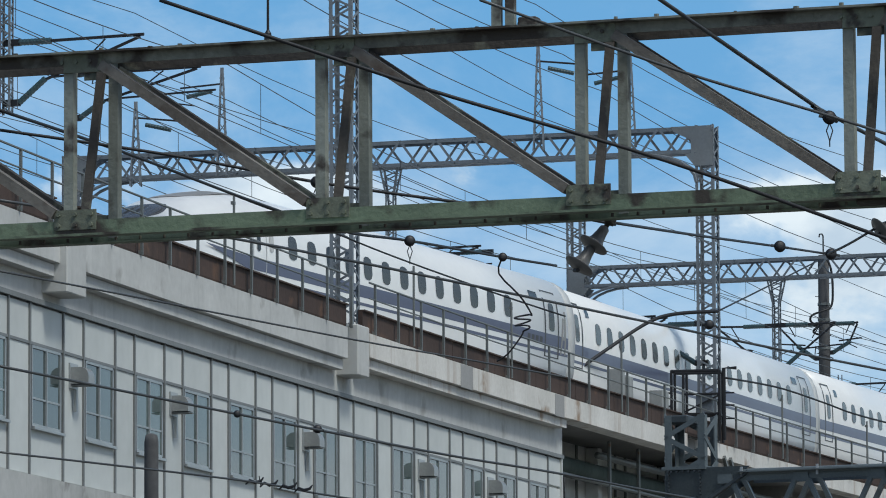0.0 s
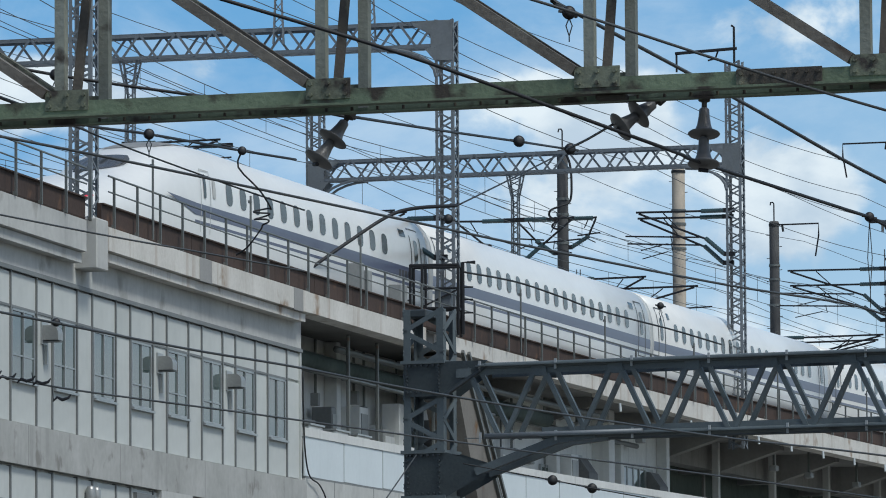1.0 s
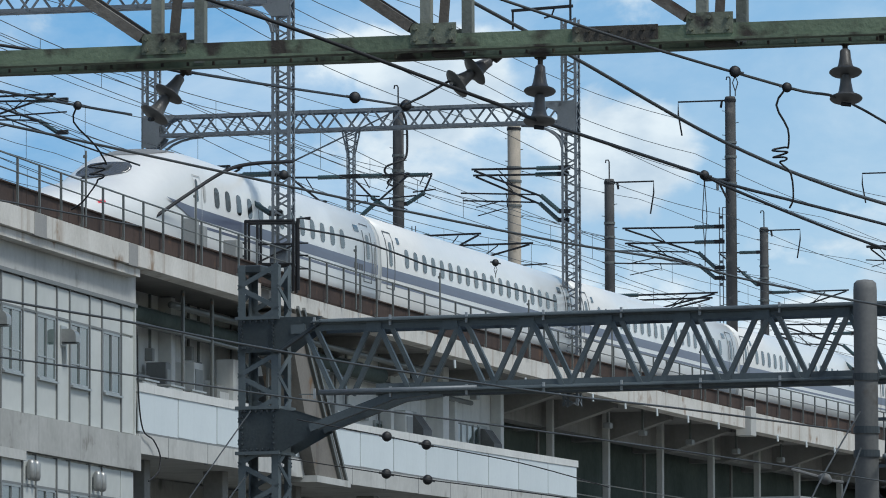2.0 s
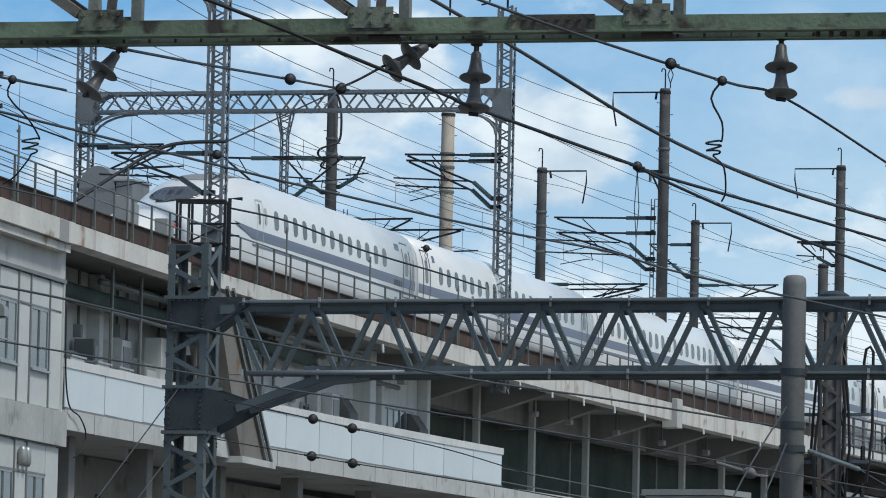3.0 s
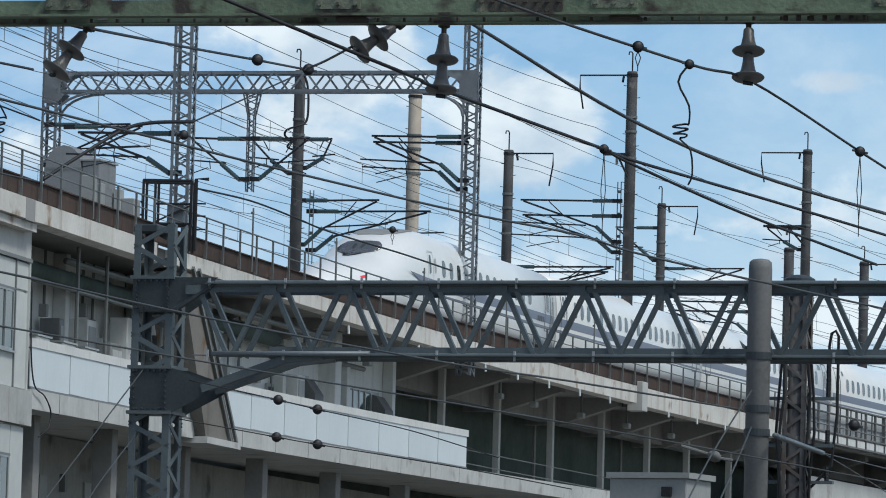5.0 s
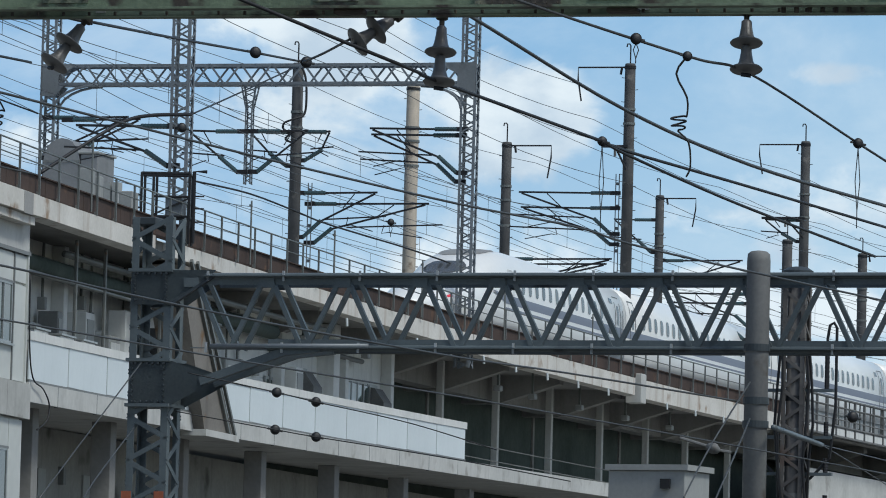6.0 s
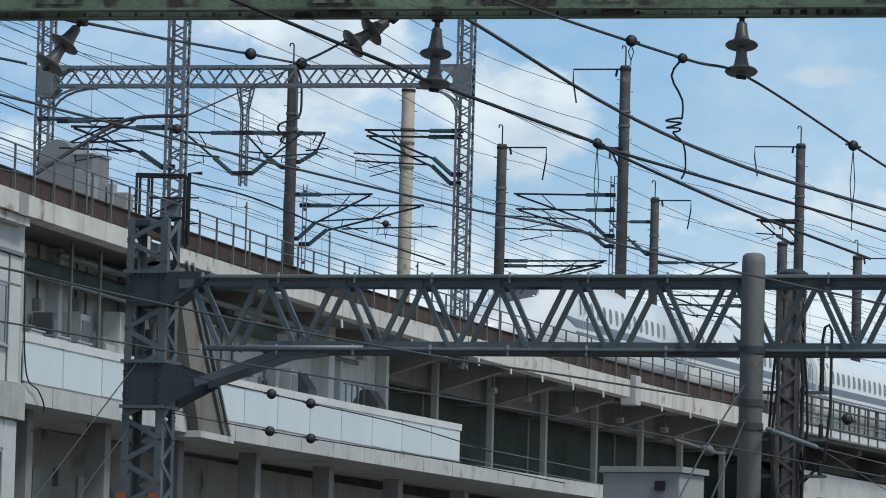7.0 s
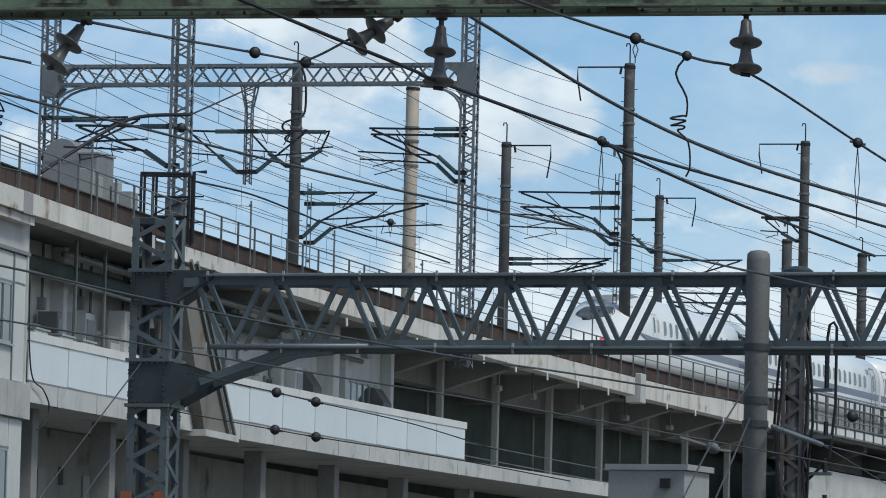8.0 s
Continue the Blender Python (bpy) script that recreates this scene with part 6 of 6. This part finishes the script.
# twin vent cowls on the lower storey
for i in (0, 2, 5):
    for k in (0, 1):
        g = thing("vent_cowl", local(y_of(s_c - 1.3 - 3.1 * i - 2.25 - 0.46 * k), WO - 0.05, 8.78), "upright rounded grey vent cowl on the wall", "vent", "vent cowls on the lower wall")
        bm = bm_new()
        turned(bm, [(0.03, -0.27), (0.08, -0.25), (0.115, -0.17), (0.115, 0.17), (0.08, 0.25), (0.03, 0.27)], 16, Matrix.Translation((0, -0.12, 0)))
        part("cowl", bm, M_HOOD, g, smooth=True)
        bm = bm_new()
        box(bm, -0.06, 0.06, -0.12, 0.03, -0.1, 0.1)
        part("duct", bm, M_STRIP, g)
bm = bm_new()
rod(bm, curve_through([along(WALL_END + a, WO - b, z) for a, b, z in ((0.05, 0.12, 13.2), (0.1, 0.14, 11.4), (0.4, 0.18, 10.4), (1.3, 0.22, 10.15), (1.9, 0.24, 9.75), (1.7, 0.24, 9.3), (0.9, 0.2, 9.0))], 5), 0.022, 6)
tagged(part("loose_cable", bm, M_WIRE, smooth=True), "black loose cable looped round the wall's end", "cable")
# ducts, boxes and pipes that crowd the open floor
random.seed(11)
y = 153.2
while y < 189:
    w, h = random.uniform(0.2, 0.5), random.uniform(0.25, 0.7)
    z = random.uniform(11.9, 13.4)
    g = thing("wall_box", local(y, 2.4, z), "grey service box fixed high on the back wall", "service box", "service boxes on the open floor")
    bm = bm_new()
    box(bm, -w / 2, w / 2, -random.uniform(0.02, 0.14), 0.16, -h / 2, h / 2)
    bevel(bm, 0.015)
    part("case", bm, random.choice((M_BOX, M_INNER, M_INNER, M_PANEL, M_STRIP)), g)
    if random.random() < 0.7:
        bm = bm_new()
        rod(bm, [(w * 0.3, 0.05, h / 2), (w * 0.3, 0.05, 14.8 - z)], random.uniform(0.025, 0.05), 6)
        part("riser", bm, M_RAIL, g)
    y += random.uniform(1.0, 2.3)
for y, o, z, r, m in ((155, 1.7, 13.9, 0.26, M_DKWALL), (155, 2.4, 14.2, 0.18, M_BOX), (160, 1.2, 14.3, 0.1, M_RAIL)):
    bm = bm_new()
    rod(bm, [along(y_of(s), o, z) for s in steps(s_of(y), s_of(y + 30), 3)], r, 10)
    tagged(part("duct_run", bm, m, smooth=True), "round duct hung under the deck slab", "duct", "ducts on the open floor")
for y in (154.2, 156.4, 159.0, 161.2):
    g = thing("air_unit", local(y, 1.0, 11.75), "pale boxy air unit behind the balcony panels", "air unit", "air units on the balcony")
    bm = bm_new()
    box(bm, -0.7, 0.7, -0.25, 0.25, -1.35, 0.12)
    bevel(bm, 0.03)
    part("case", bm, M_INNER, g)
    bm = bm_new()
    box(bm, -0.75, 0.75, -0.3, 0.3, 0.12, 0.17)
    part("lid", bm, M_ALU, g)
# small black clips on the near wire
for u, v, stem in ((-1316, 753, 0.0), (-1290, 748, 0.1), (-1256, 743, 0.0), (-1228, 738, 0.12), (-1192, 709, 0.16)):
    g = thing("wire_clip", Matrix.Translation(place(u, v, 64.5)), "small black hooked clip on an overhead wire", "wire clip", "clips on the wire")
    bm = bm_new()
    rod(bm, [(-0.11, 0, -0.03), (-0.06, 0, 0.02), (0.0, 0, -0.01), (0.07, 0, 0.01), (0.1, 0, 0.05)], [0.008, 0.016, 0.02, 0.016, 0.008], 6)
    part("hook", bm, M_BLACK, g)
    if stem:
        bm = bm_new()
        rod(bm, [(-0.1, 0, -0.02), (-0.12, 0, stem)], 0.006, 5)
        part("stem", bm, M_BLACK, g)
# stair enclosure behind the dark column
bm = bm_new()
vs = [(2.8, 9.9), (6.2, 9.9), (1.3, 14.7), (-0.5, 14.7)]
a = [bm.verts.new((x, -0.9, z)) for x, z in vs]
b = [bm.verts.new((x, 0.2, z)) for x, z in vs]
for i in range(4):
    bm.faces.new((a[i], a[(i + 1) % 4], b[(i + 1) % 4], b[i]))
bm.faces.new(a[::-1])
bm.faces.new(b)
st = thing("stair_housing", local(168.6, 0.9, 0), "weathered brown-grey stair housing against the viaduct", "stair housing")
part("side_wall", bm, M_STAIR, st)
for dx in (0.1, 0.45):
    bm = bm_new()
    beam(bm, (dx * 2 + 0.3, -0.95, DECK - 0.4), (dx * 2 + 5.4, -0.95, 9.9), 0.09, 0.12)
    part("stair_rail", bm, M_RAIL, st)
bm = bm_new()
box(bm, 2.6, 6.6, -1.0, 0.3, 9.75, 9.95)
part("landing", bm, M_CONC, st)



# ---- what moves ----
# place of the end carriage's middle along the line, as the train slows a little
TRAIN_S = [(0.0, 87.0), (1.0, 98.5), (2.0, 110.7), (3.0, 123.5), (4.0, 136.2), (5.0, 148.1), (6.0, 159.8), (7.0, 171.5), (8.0, 183.2)]


def motions():
    """The train runs away from the viewer along the curve."""
    for i, car in enumerate(cars):
        rows = []
        for t, s in TRAIN_S:
            mid = s + (25.05 + (i - 1) * (CAR_L + GAP) if i else 0.0)
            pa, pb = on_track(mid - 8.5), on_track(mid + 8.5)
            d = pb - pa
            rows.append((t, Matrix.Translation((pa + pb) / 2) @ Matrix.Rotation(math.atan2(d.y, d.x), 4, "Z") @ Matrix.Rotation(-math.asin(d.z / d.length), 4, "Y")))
        walk(car, rows)


motions()
